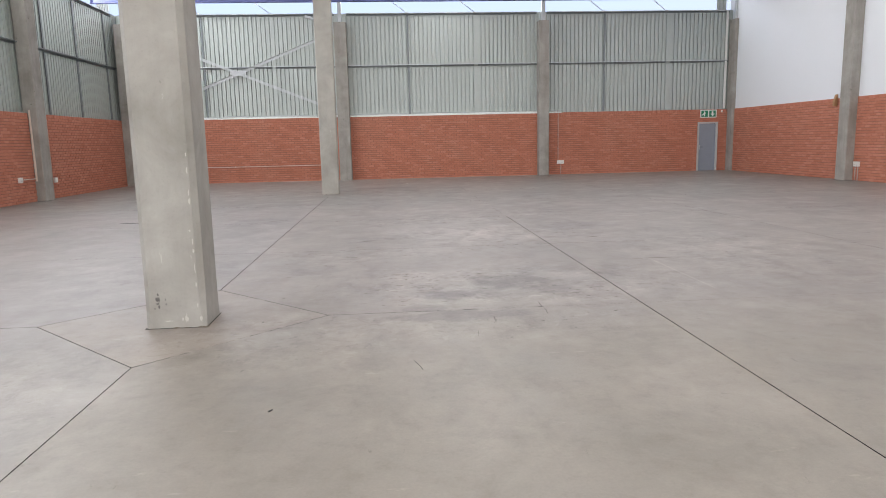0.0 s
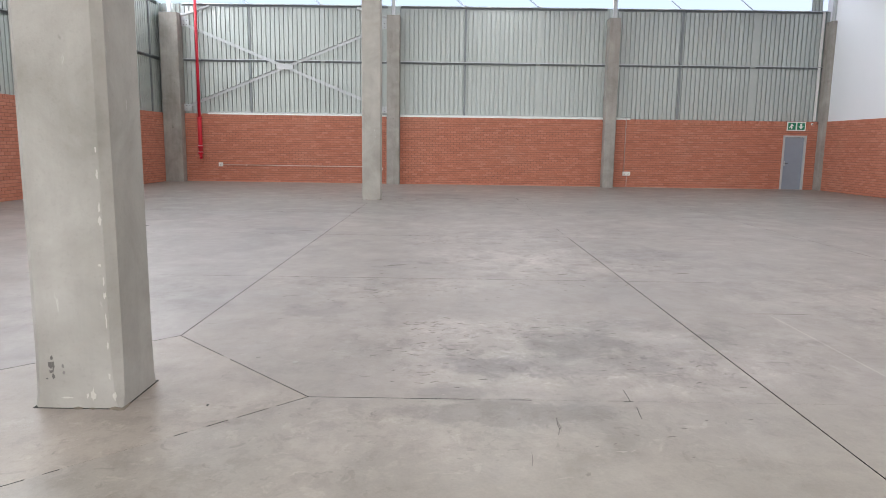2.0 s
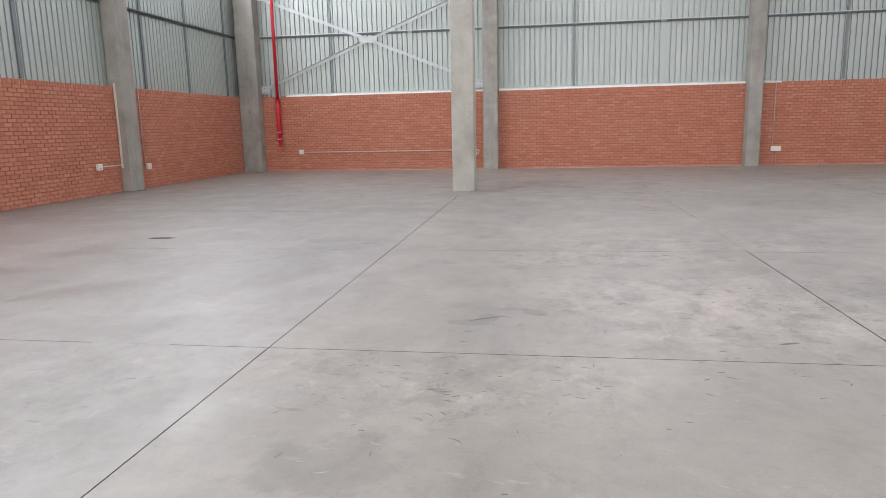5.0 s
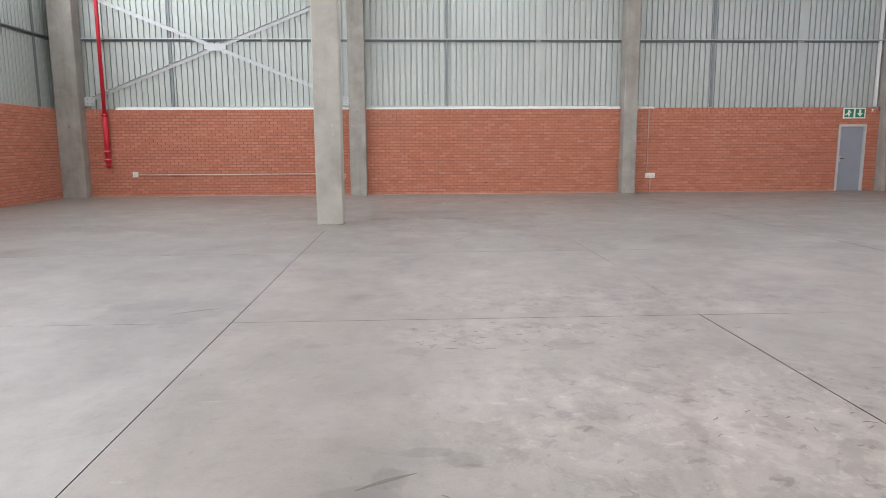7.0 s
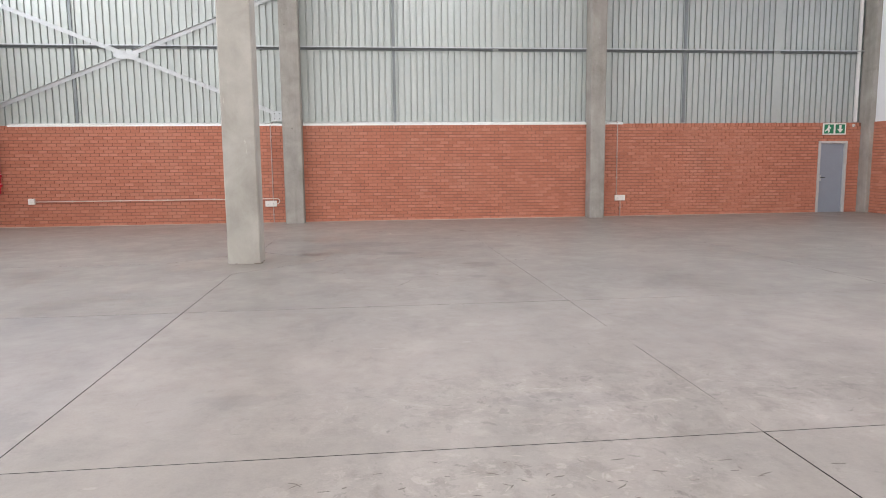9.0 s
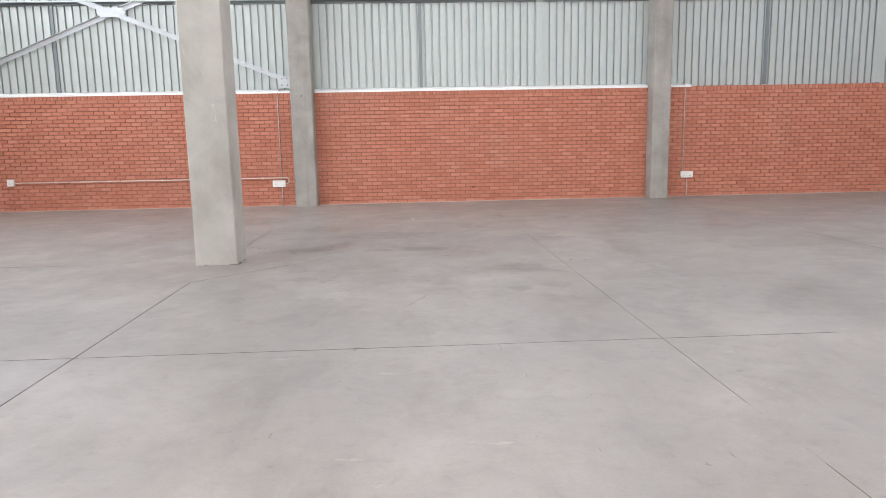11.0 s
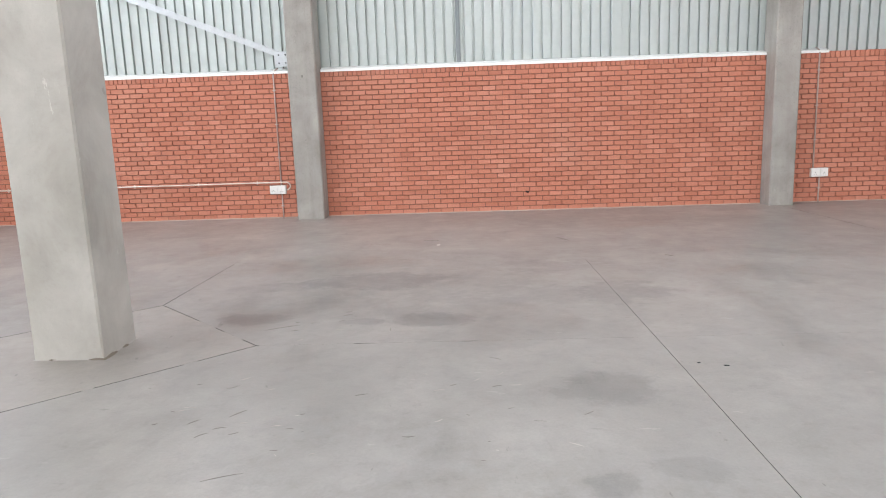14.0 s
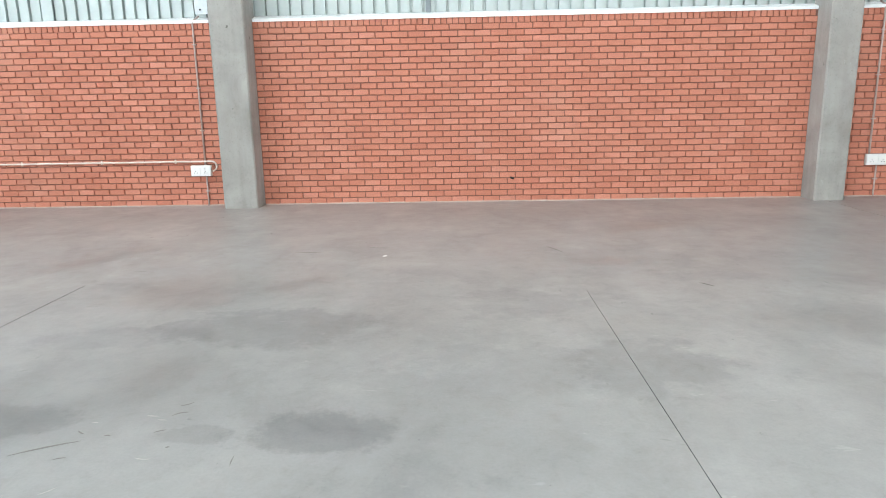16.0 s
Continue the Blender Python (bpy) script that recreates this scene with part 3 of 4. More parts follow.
def flashing(a, b):
    prof = [(SHEET_Y - 0.04, TOP + 0.065), (SHEET_Y - 0.03, TOP + 0.065), (NORTH - 0.012, TOP + 0.012), (NORTH - 0.012, TOP - 0.025), (NORTH - 0.016, TOP - 0.025), (NORTH - 0.016, TOP + 0.016)]
    part("flashing", extrude_profile(prof, "x", a, b), FLASH, wall_north, "bright white folded flashing")


for a, b in (BAYS[0], BAYS[1], (BAYS[2][0], DOOR[0] - 0.01)):
    part("mortar_fillet", extrude_profile([(NORTH - 0.022, -0.002), (NORTH - 0.016, 0.006), (NORTH + 0.004, 0.016), (NORTH + 0.004, -0.002)], "x", a + 0.01, b - 0.01), PALE, wall_north, "pale dusty mortar along the foot of the wall")


flashing(BAYS[0][0] + 0.9, BAYS[0][1] - 0.01)
flashing(BAYS[1][0] + 0.01, BAYS[1][1] - 0.01)
flashing(BAYS[2][0] + 0.01, 7.26)
part("corner_flashing", box(14.35, 14.44, SHEET_Y - 0.06, SHEET_Y - 0.002, TOP + 0.03, CLAD_TOP, bevel=0.004), FLASH, wall_north, "pale corner flashing")

# ---------------------------------------------------------------- concrete columns and wall pilasters
def column_mesh(wide, deep, tall, chamfer, stop=0.12):
    """A cast column with chamfered arrises that stop short of its foot."""
    bm = bmesh.new()
    w, d = wide / 2, deep / 2

    def ring(z, c):
        pts = [(-w + c, -d), (w - c, -d), (w, -d + c), (w, d - c), (w - c, d), (-w + c, d), (-w, d - c), (-w, -d + c)]
        return [bm.verts.new((px, py, z)) for px, py in pts]

    heights = [(0, chamfer * 0.45), (stop, chamfer * 0.8), (stop + 0.25, chamfer), (tall, chamfer)]
    rings = [ring(z, c) for z, c in heights]
    for r, s in zip(rings, rings[1:]):
        for k in range(8):
            bm.faces.new((r[k], r[(k + 1) % 8], s[(k + 1) % 8], s[k]))
    bm.faces.new(rings[0][::-1])
    bm.faces.new(rings[-1])
    return bm


for cy in COL_Y:
    col = thing("concrete_column", "tall grey cast-concrete column with chamfered edges on the floor", "column", "columns of the hall", at=(GRID_X, cy, 0))
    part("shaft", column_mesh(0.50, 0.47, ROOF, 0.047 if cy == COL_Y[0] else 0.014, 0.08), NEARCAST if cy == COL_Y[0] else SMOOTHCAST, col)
    part("base_joint", box(-0.257, 0.257, -0.242, 0.242, -0.002, 0.003), JOINT if cy == COL_Y[0] else CHALKY, col, "open joint round the foot")

# A faint casting seam round the farther column.
far_column = [o for o in scene.objects if o.name.startswith("concrete_column")][1]
part("casting_seam", box(-0.2504, 0.2504, -0.2354, 0.2354, 1.866, 1.870), SMOOTHCAST, far_column, "faint casting seam")


def grout_ring(wide, deep, seed):
    """A broken, uneven fillet of grout round a column's foot."""
    r, bm = random.Random(seed), bmesh.new()
    w, d = wide / 2, deep / 2
    inner = []
    for (ax, ay), (bx, by) in zip(((-w, -d), (w, -d), (w, d), (-w, d)), ((w, -d), (w, d), (-w, d), (-w, -d))):
        inner += [(ax + (bx - ax) * k / 12, ay + (by - ay) * k / 12) for k in range(12)]
    low, mid, top = [], [], []
    for px, py in inner:
        reach, tall = (r.uniform(0.012, 0.026), r.uniform(0.006, 0.016)) if r.random() < 0.22 or (px > w * 0.8 and py < -d * 0.6) else (0.002, 0.002)
        k = 1 + reach / max(abs(px), abs(py))
        low.append(bm.verts.new((px * k, py * k, -0.002)))
        mid.append(bm.verts.new((px * (1 + (k - 1) * 0.6), py * (1 + (k - 1) * 0.6), tall * 0.5)))
        top.append(bm.verts.new((px * 0.995, py * 0.995, tall)))
    for i in range(len(inner)):
        j = (i + 1) % len(inner)
        bm.faces.new((low[i], low[j], mid[j], mid[i]))
        bm.faces.new((mid[i], mid[j], top[j], top[i]))
    return bm


for k, ob in enumerate([o for o in scene.objects if o.name.startswith("concrete_column")]):
    part("grout", grout_ring(0.50, 0.47, 11 + k), CRUMB, ob, "crumbled brown grout round the foot")

def blot(wide, tall, seed, ragged=0.35, thick=0.0016, count=14):
    """A thin patch with an uneven rim, standing upright and facing south."""
    r = random.Random(seed)
    rim = []
    for k in range(count):
        a, far = 2 * math.pi * k / count, r.uniform(1 - ragged, 1 + ragged * 0.4)
        rim.append((wide / 2 * far * math.cos(a), tall / 2 * far * math.sin(a)))
    return extrude_profile(rim, "y", -thick, 0.0008)


def moved(bm, dx, dy, dz):
    bmesh.ops.translate(bm, vec=(dx, dy, dz), verts=bm.verts)
    return bm


marks = thing("painted_marks", "faded black stencilled marks on a concrete column", "marking", at=(GRID_X - 0.135, COL_Y[0] - 0.2365, 0.215))
for k, (mx, mz, mw, mh) in enumerate(((0.004, 0.082, 0.014, 0.030), (-0.008, 0.040, 0.026, 0.046), (0.010, 0.034, 0.013, 0.060), (-0.004, 0.002, 0.030, 0.018), (0.008, -0.026, 0.016, 0.032), (-0.030, -0.040, 0.016, 0.010), (0.064, 0.036, 0.012, 0.026), (0.068, -0.006, 0.016, 0.024))):
    part("blot", moved(blot(mw, mh, 60 + k, 0.5), mx, 0, mz), FADED if k < 6 else FAINT, marks)

# Lime splashes run down the chamfered edge of the nearer column.
near_column = [o for o in scene.objects if o.name == "concrete_column"][0]
for k, (sx, sz, sw, sh) in enumerate(((0.212, 0.075, 0.022, 0.05), (0.190, 0.19, 0.012, 0.05), (0.09, 0.085, 0.030, 0.075), (0.058, 0.075, 0.014, 0.04), (-0.06, 0.065, 0.07, 0.010), (0.190, 0.37, 0.010, 0.05), (0.190, 0.52, 0.008, 0.09), (0.190, 0.66, 0.016, 0.04), (0.190, 0.74, 0.012, 0.07), (0.172, 0.83, 0.020, 0.018), (0.190, 1.08, 0.022, 0.05), (0.190, 1.15, 0.014, 0.06), (0.190, 1.33, 0.016, 0.05), (0.190, 1.46, 0.010, 0.03))):
    part("lime_splash", moved(blot(sw, sh, 20 + k, 0.5), sx, -0.235, sz), LIME, near_column)

PIL_TOP = 6.30
for a, b in PIL:
    mid = (a + b) / 2
    pil = thing("concrete_pilaster", "grey cast-concrete pilaster standing against the brick wall", "column", "wall pilasters", at=(mid, NORTH - 0.36, 0))
    bm = column_mesh(b - a, 0.50, PIL_TOP, 0.02, 0.02)
    bmesh.ops.translate(bm, vec=(0, 0.25, 0), verts=bm.verts)
    part("shaft", bm, CONCRETE, pil)
    part("steel_post", box(-0.07, 0.07, 0.12, 0.24, PIL_TOP, ROOF, bevel=0.005), STEEL, pil, "grey steel post on top")
for x0, x1, columns in ((WEST - 0.15, -10.40, WEST_COLUMNS), (14.35, EAST + 0.15, EAST_COLUMNS)):
    for a, b in columns:
        pil = thing("concrete_pilaster", "grey cast-concrete pilaster standing against the side wall", "column", "wall pilasters", at=((x0 + x1) / 2, (a + b) / 2, 0))
        part("shaft", column_mesh(x1 - x0, b - a - 0.004, ROOF, 0.02, 0.02), CONCRETE, pil)
        part("base_joint", box((x0 - x1) / 2 - 0.008, (x1 - x0) / 2 + 0.008, (a - b) / 2 - 0.006, (b - a) / 2 + 0.006, -0.002, 0.005), JOINT, pil, "dark open joint round the foot")

# ---------------------------------------------------------------- roof
roof = bmesh.new()
edges = [WEST - 0.3] + [e for s in SKYLIGHTS for e in (s - 0.75, s + 0.75)] + [EAST + 0.3]
for a, b in zip(edges[0::2], edges[1::2]):
    box(a, b, SOUTH - 0.3, NORTH + 0.5, ROOF, ROOF + 0.08, roof)
for s, (y0, y1) in zip(SKYLIGHTS, SKYLIGHT_ENDS):
    box(s - 0.75, s + 0.75, SOUTH - 0.3, y0, ROOF, ROOF + 0.08, roof)
    box(s - 0.75, s + 0.75, y1, NORTH + 0.5, ROOF, ROOF + 0.08, roof)
ceiling = part("ceiling", roof, ROOFING)
tagged(ceiling, "ribbed steel roof sheeting with assumed rooflight strips, out of view", "roof", kind="structure")
# Unseen opaque strips; the area lamps below them give the daylight.
for s, (y0, y1) in zip(SKYLIGHTS, SKYLIGHT_ENDS):
    strip = part("rooflight", box(s - 0.75, s + 0.75, y0, y1, ROOF + 0.01, ROOF + 0.03), PLASTIC)
    tagged(strip, "milky opaque strip standing for an assumed rooflight, out of view", "rooflight", kind="structure")

# ---------------------------------------------------------------- steel bracing of the first bay
def angle_bar(a, b, wide, y):
    """A steel angle in the plane of the wall, from a to b as (x, z)."""
    a, b = Vector(a), Vector(b)
    way = (b - a).normalized()
    nrm = Vector((-way.y, way.x)) * wide / 2
    bm = bmesh.new()
    for lo, hi, y0, y1 in ((-1, 1, y - 0.008, y), (0.86, 1, y - 0.07, y - 0.008)):
        pts = [a + nrm * lo, b + nrm * lo, b + nrm * hi, a + nrm * hi]
        front, back = [bm.verts.new((p.x, y0, p.y)) for p in pts], [bm.verts.new((p.x, y1, p.y)) for p in pts]
        bm.faces.new(front)
        bm.faces.new(back[::-1])
        for i in range(4):
            j = (i + 1) % 4
            bm.faces.new((front[i], back[i], back[j], front[j]))
    return bm


BRACE_Y = NORTH + 0.03
brace = thing("cross_brace", "galvanised steel angle cross-brace bolted between two pilasters", "brace", at=(0, 0, 0))
LEFT_TOP, LEFT_LOW, RIGHT_TOP, RIGHT_LOW = (-9.95, 5.98), (-9.95, 2.84), (-2.12, 5.98), (-2.12, 2.84)
part("diagonal", angle_bar(LEFT_TOP, RIGHT_LOW, 0.11, BRACE_Y), STEEL, brace)
part("diagonal", angle_bar(LEFT_LOW, RIGHT_TOP, 0.11, BRACE_Y + 0.085), STEEL, brace)
part("gusset", extrude_profile([(-6.26, 4.31), (-5.80, 4.31), (-5.70, 4.41), (-5.80, 4.51), (-6.26, 4.51), (-6.36, 4.41)], "y", BRACE_Y - 0.018, BRACE_Y - 0.0085), STEEL, brace, "centre gusset plate")
for gx, gz, s in ((-9.95, 2.84, 1), (-9.95, 5.98, 1), (-2.12, 2.84, -1), (-2.12, 5.98, -1)):
    plate = part("end_plate", box(min(gx, gx + s * 0.30), max(gx, gx + s * 0.30), BRACE_Y - 0.02, BRACE_Y - 0.009, gz - 0.13, gz + 0.13, bevel=0.003), STEEL, brace)
    for bx in (0.10, 0.22):
        for bz in (-0.07, 0.07):
            part("bolt", tube([(gx + s * bx, BRACE_Y - 0.034, gz + bz), (gx + s * bx, BRACE_Y - 0.02, gz + bz)], 0.014, sides=6), DARK, plate)

# ---------------------------------------------------------------- fire pipe
pipe = thing("fire_pipe", "glossy red steel fire main dropping down the brick wall", "pipe", at=(-9.33, NORTH - 0.14, 0))
part("upper_pipe", tube([(0, 0, 2.42), (0, 0, ROOF - 0.2)], 0.055, sides=16), RED, pipe)
part("lower_pipe", tube([(0, 0, 1.06), (0, 0, 2.42)], 0.082, sides=16), RED, pipe)
part("reducer", tube([(0, 0, 2.40), (0, 0, 2.47)], 0.092, sides=16), RED, pipe)
for z in (1.10, 1.34):
    part("coupling", tube([(0, 0, z - 0.03), (0, 0, z + 0.03)], 0.105, sides=16), RED, pipe)
    part("clamp_ring", tube([(0, 0, z + 0.032), (0, 0, z + 0.048)], 0.09, sides=16), FLASH, pipe, "pale clamp ring")
part("end_elbow", tube([(0, 0, 1.07), (0, 0, 1.0), (0.01, -0.02, 0.95), (0.03, -0.06, 0.91)], 0.06, sides=14), RED, pipe, "dark red outlet")
for z in (2.60, 4.63, 6.4):
    part("bracket", box(-0.07, 0.07, 0.02, 0.138 if z < 2.612 else 0.20, z - 0.02, z + 0.02, bevel=0.004), STEEL, pipe)


# ---------------------------------------------------------------- sockets, conduits
def socket_box(m, wide, label, gangs=2):
    ob = thing("socket_outlet", label, "socket", "wall sockets")
    ob.matrix_basis = m
    body = part("box", box(-wide / 2, wide / 2, -0.06, 0, -0.078, 0.078, bevel=0.008), PLASTIC, ob)
    for i in range(gangs):
        c = (i - (gangs - 1) / 2) * wide / gangs
        face = part("faceplate", box(c - wide / gangs / 2 + 0.010, c + wide / gangs / 2 - 0.010, -0.068, -0.0605, -0.062, 0.062, bevel=0.003), PLASTIC, ob)
        part("rocker", box(c - 0.035, c - 0.012, -0.074, -0.0685, 0.02, 0.045, bevel=0.002), PLASTIC, face)
        for hx, hz in ((0.0, -0.005), (0.018, -0.03), (-0.018, -0.03)):
            part("pin_hole", tube([(c + hx, -0.0695, hz), (c + hx, -0.0683, hz)], 0.006, sides=8), DARK, face)
    return ob


def conduit(points, radius, mat, label, saddles=()):
    ob = thing("conduit", label, "conduit", "wall conduits")
    part("pipe", tube(points, radius, sides=10), mat, ob)
    for sx, sy, sz, tall in saddles:
        part("saddle", box(sx - (0.03 if tall else 0.008), sx + (0.03 if tall else 0.008), sy - 0.014, sy + 0.013, sz - (0.008 if tall else 0.03), sz + (0.008 if tall else 0.03), bevel=0.002), mat, ob)
    return ob


WY = NORTH - 0.016
socket_box(pose(-2.52, NORTH, 0.52), 0.30, "white plastic double socket box on the red brick wall")
socket_box(pose(7.20, NORTH, 0.53), 0.30, "white plastic double socket box on the red brick wall")
socket_box(pose(-8.60, NORTH, 0.67), 0.16, "small white socket box on the red brick wall", 1)
conduit([(-2.46, WY, 0.60), (-2.46, WY, 2.58), (-2.44, WY + 0.03, 2.64), (-2.40, WY + 0.1, 2.69)], 0.013, CONDUIT, "thin grey conduit rising from a socket box", [(-2.46, WY, z, True) for z in (1.1, 1.7, 2.3)])
conduit([(-2.46, WY, 0.0), (-2.46, WY, 0.44)], 0.012, CONDUIT, "thin grey conduit from the floor to a socket box", [(-2.46, WY, 0.22, True)])
bend = [(-2.36 + 0.07 * math.sin(a), WY, 0.585 + 0.07 * math.cos(a)) for a in (k * math.pi / 8 for k in range(9))]
conduit([(-8.52, WY - 0.012, 0.66), (-5.0, WY - 0.012, 0.655), (-2.45, WY - 0.012, 0.655)] + [(bx, WY - 0.012, bz) for bx, by, bz in bend], 0.013, PVC, "cream plastic conduit running level along the brick wall", [(sx, WY - 0.004, 0.656, False) for sx in (-7.6, -6.4, -5.2, -4.0, -2.9)])
conduit([(7.10, WY, 0.60), (7.10, WY, 2.58), (7.10, WY + 0.03, 2.64), (7.08, WY + 0.1, 2.69)], 0.014, CONDUIT, "thin grey conduit rising from a socket box", [(7.10, WY, z, True) for z in (1.1, 1.7, 2.3)])
conduit([(7.22, WY, 0.0), (7.22, WY, 0.45)], 0.012, CONDUIT, "thin grey conduit from the floor to a socket box", [(7.22, WY, 0.25, True)])
socket_box(pose(WEST, 20.70, 0.68, 0, 0, 90), 0.17, "small white socket box on the shaded brick wall", 1)
socket_box(pose(WEST, 22.75, 0.58, 0, 0, 90), 0.17, "small white socket box beside a concrete pilaster", 1)
conduit([(WEST + 0.02, 20.79, 0.68), (WEST + 0.02, 21.58, 0.68)], 0.014, PVC, "short cream conduit between a socket box and a pilaster")
trunk = part("cable_trunking", box(WEST + 0.02, WEST + 0.065, 21.570, 21.598, 0.60, 2.70, bevel=0.004), PVC)
tagged(trunk, "cream plastic cable trunking up the side of a pilaster", "trunking")
conduit([(WEST + 0.016, 22.60, 0.66), (WEST + 0.016, 22.60, 2.60)], 0.012, CONDUIT, "thin grey conduit rising up the shaded brick wall")
socket_box(pose(EAST, 20.72, 0.52, 0, 0, -90), 0.24, "white socket box above two conduits by a pilaster", 2)
for cy in (20.66, 20.78):
    conduit([(EAST - 0.018, cy, 0.0), (EAST - 0.018, cy, 0.44)], 0.016, CONDUIT, "short grey conduit from the floor to a socket box")
wedge = part("timber_wedge", extrude_profile([(14.50, 2.36), (14.60, 2.36), (14.60, 2.74), (14.57, 2.74), (14.50, 2.52)], "y", 21.86, 21.96), TIMBER)
tagged(wedge, "small worn orange timber wedge fixed by a pilaster", "wedge")

# ---------------------------------------------------------------- fire door and its sign
door = thing("door_1", "closed blue-grey steel door in a pale frame", "door", kind="structure", at=(DOOR[0], NORTH, 0))
dw, dh = DOOR[1] - DOOR[0], DOOR[2]
frame_bm = box(0.002, 0.07, -0.02, 0.14, 0, dh - 0.003, bevel=0.006)
box(dw - 0.07, dw - 0.002, -0.02, 0.14, 0, dh - 0.003, frame_bm, 0.006)
box(0.07, dw - 0.07, -0.02, 0.14, dh - 0.07, dh - 0.003, frame_bm, 0.006)
part("door_frame", frame_bm, FRAMEGREY, door, "pale grey steel frame")
leaf = part("door_leaf", box(0.075, dw - 0.075, 0.05, 0.095, 0.008, dh - 0.076, bevel=0.004), DOORGREY, door)
handle = tube([(0.14, 0.05, 1.02), (0.14, -0.005, 1.02), (0.25, -0.008, 1.02)], 0.011)
part("handle", handle, DARK, leaf, "dark lever handle")
part("lock_plate", box(0.115, 0.165, 0.044, 0.0495, 0.92, 1.10, bevel=0.004), STEEL, leaf)
for hz in (0.25, 1.05, 1.80):
    part("hinge", tube([(dw - 0.072, 0.045, hz - 0.05), (dw - 0.072, 0.045, hz + 0.05)], 0.010), STEEL, leaf)
part("threshold", box(0.07, dw - 0.07, 0.0, 0.2, -0.012, 0.003), CONCRETE, door)

sign = thing("exit_sign", "white and green emergency exit sign above the steel door", "sign", at=(13.65, NORTH - 0.012, 2.43))
part("board", box(-0.36, 0.36, -0.012, 0.010, -0.165, 0.165, bevel=0.004), SIGNWHITE, sign)
for c in (-0.175, 0.175):
    part("green_panel", box(c - 0.145, c + 0.145, -0.016, -0.0125, -0.13, 0.13, bevel=0.002), GREEN, sign)
figure = extrude_profile([(-0.03, 0.10), (0.02, 0.10), (0.02, 0.06), (0.07, 0.03), (0.04, 0.0), (0.0, 0.02), (0.03, -0.05), (0.0, -0.11), (-0.03, -0.10), (-0.02, -0.05), (-0.06, -0.04), (-0.11, -0.08), (-0.12, -0.05), (-0.06, 0.01), (-0.04, 0.05)], "y", -0.019, -0.0165)
bmesh.ops.translate(figure, vec=(-0.175, 0, 0), verts=figure.verts)
part("pictogram", figure, SIGNWHITE, sign)
arrow = extrude_profile([(-0.035, 0.11), (0.035, 0.11), (0.035, 0.0), (0.10, 0.0), (0.0, -0.11), (-0.10, 0.0), (-0.035, 0.0)], "y", -0.019, -0.0165)
bmesh.ops.translate(arrow, vec=(0.175, 0, 0), verts=arrow.verts)
part("pictogram", arrow, SIGNWHITE, sign)
sensor = thing("wall_sensor", "tiny white sensor on the brick beside the exit sign", "sensor", at=(14.24, NORTH, 2.52))
part("housing", box(-0.03, 0.03, -0.05, 0, -0.04, 0.04, bevel=0.008), PLASTIC, sensor)
part("lens", tube([(0, -0.056, -0.01), (0, -0.0505, -0.01)], 0.014), DARK, sensor)

# ---------------------------------------------------------------- eaves steel above the sheeting
beam = thing("eaves_beam", "blue-painted steel I-beam spanning the hall under the roof", "beam")
BEAM_Y, BEAM_Z = 27.2, 6.79
for z0, z1, half in ((BEAM_Z, BEAM_Z + 0.014, 0.07), (BEAM_Z + 0.186, BEAM_Z + 0.2, 0.07)):
    part("flange", box(WEST - 0.16, EAST + 0.03, BEAM_Y - half, BEAM_Y + half, z0, z1), BLUE, beam)
part("web", box(WEST - 0.16, EAST + 0.03, BEAM_Y - 0.005, BEAM_Y + 0.005, BEAM_Z + 0.014, BEAM_Z + 0.186), BLUE, beam)
for sx in (-7.39, -4.60, 0.86, 3.65, 9.03, 11.73):
    rod = thing("sag_rod", "thin grey steel rod slanting above the wall sheeting", "rod", "rods above the sheeting")
    part("rod", tube([(sx, NORTH + 0.12, 6.70), (sx - 1.5, NORTH - 0.1, 7.75)], 0.018, sides=8), STEEL, rod)
    part("foot_plate", box(sx - 0.05, sx + 0.05, NORTH + 0.05, NORTH + 0.17, CLAD_TOP - 0.006, CLAD_TOP + 0.012), STEEL, rod)
# Sheeting carried up to the roof in the two corners.
infill = extrude_profile([(13.92 + o, SHEET_Y + d) for i in range(3) for o, d in ((i * 0.15, 0), (i * 0.15 + 0.11, 0), (i * 0.15 + 0.115, 0.05), (i * 0.15 + 0.145, 0.05))], "z", CLAD_TOP, ROOF, closed=False)
part("corner_sheet", infill, GALV, wall_north, "ribbed sheet reaching up to the roof")
infill = extrude_profile([(WEST - 0.17 - d, 27.75 + o) for i in range(8) for o, d in ((i * 0.15, 0), (i * 0.15 + 0.11, 0), (i * 0.15 + 0.115, 0.05), (i * 0.15 + 0.145, 0.05))], "z", CLAD_TOP, ROOF, closed=False)
part("corner_sheet", infill, GALV, wall_west, "ribbed sheet reaching up to the roof")
# Knee struts from the pilaster tops to the eaves.
for x0, x1 in ((-9.97, -8.85), (-2.10, -3.25)):
    knee = thing("knee_strut", "pale galvanised steel strut rising from a pilaster top", "strut", "knee struts")
    part("bar", tube([(x0, NORTH + 0.02, 6.22), (x1, NORTH + 0.02, 6.60)], 0.05, sides=10), STEEL, knee)
    part("end_plate", box(min(x0, x0 + (0.2 if x1 > x0 else -0.2)), max(x0, x0 + (0.2 if x1 > x0 else -0.2)), NORTH + 0.006, NORTH + 0.018, 6.12, 6.34, bevel=0.003), STEEL, knee)

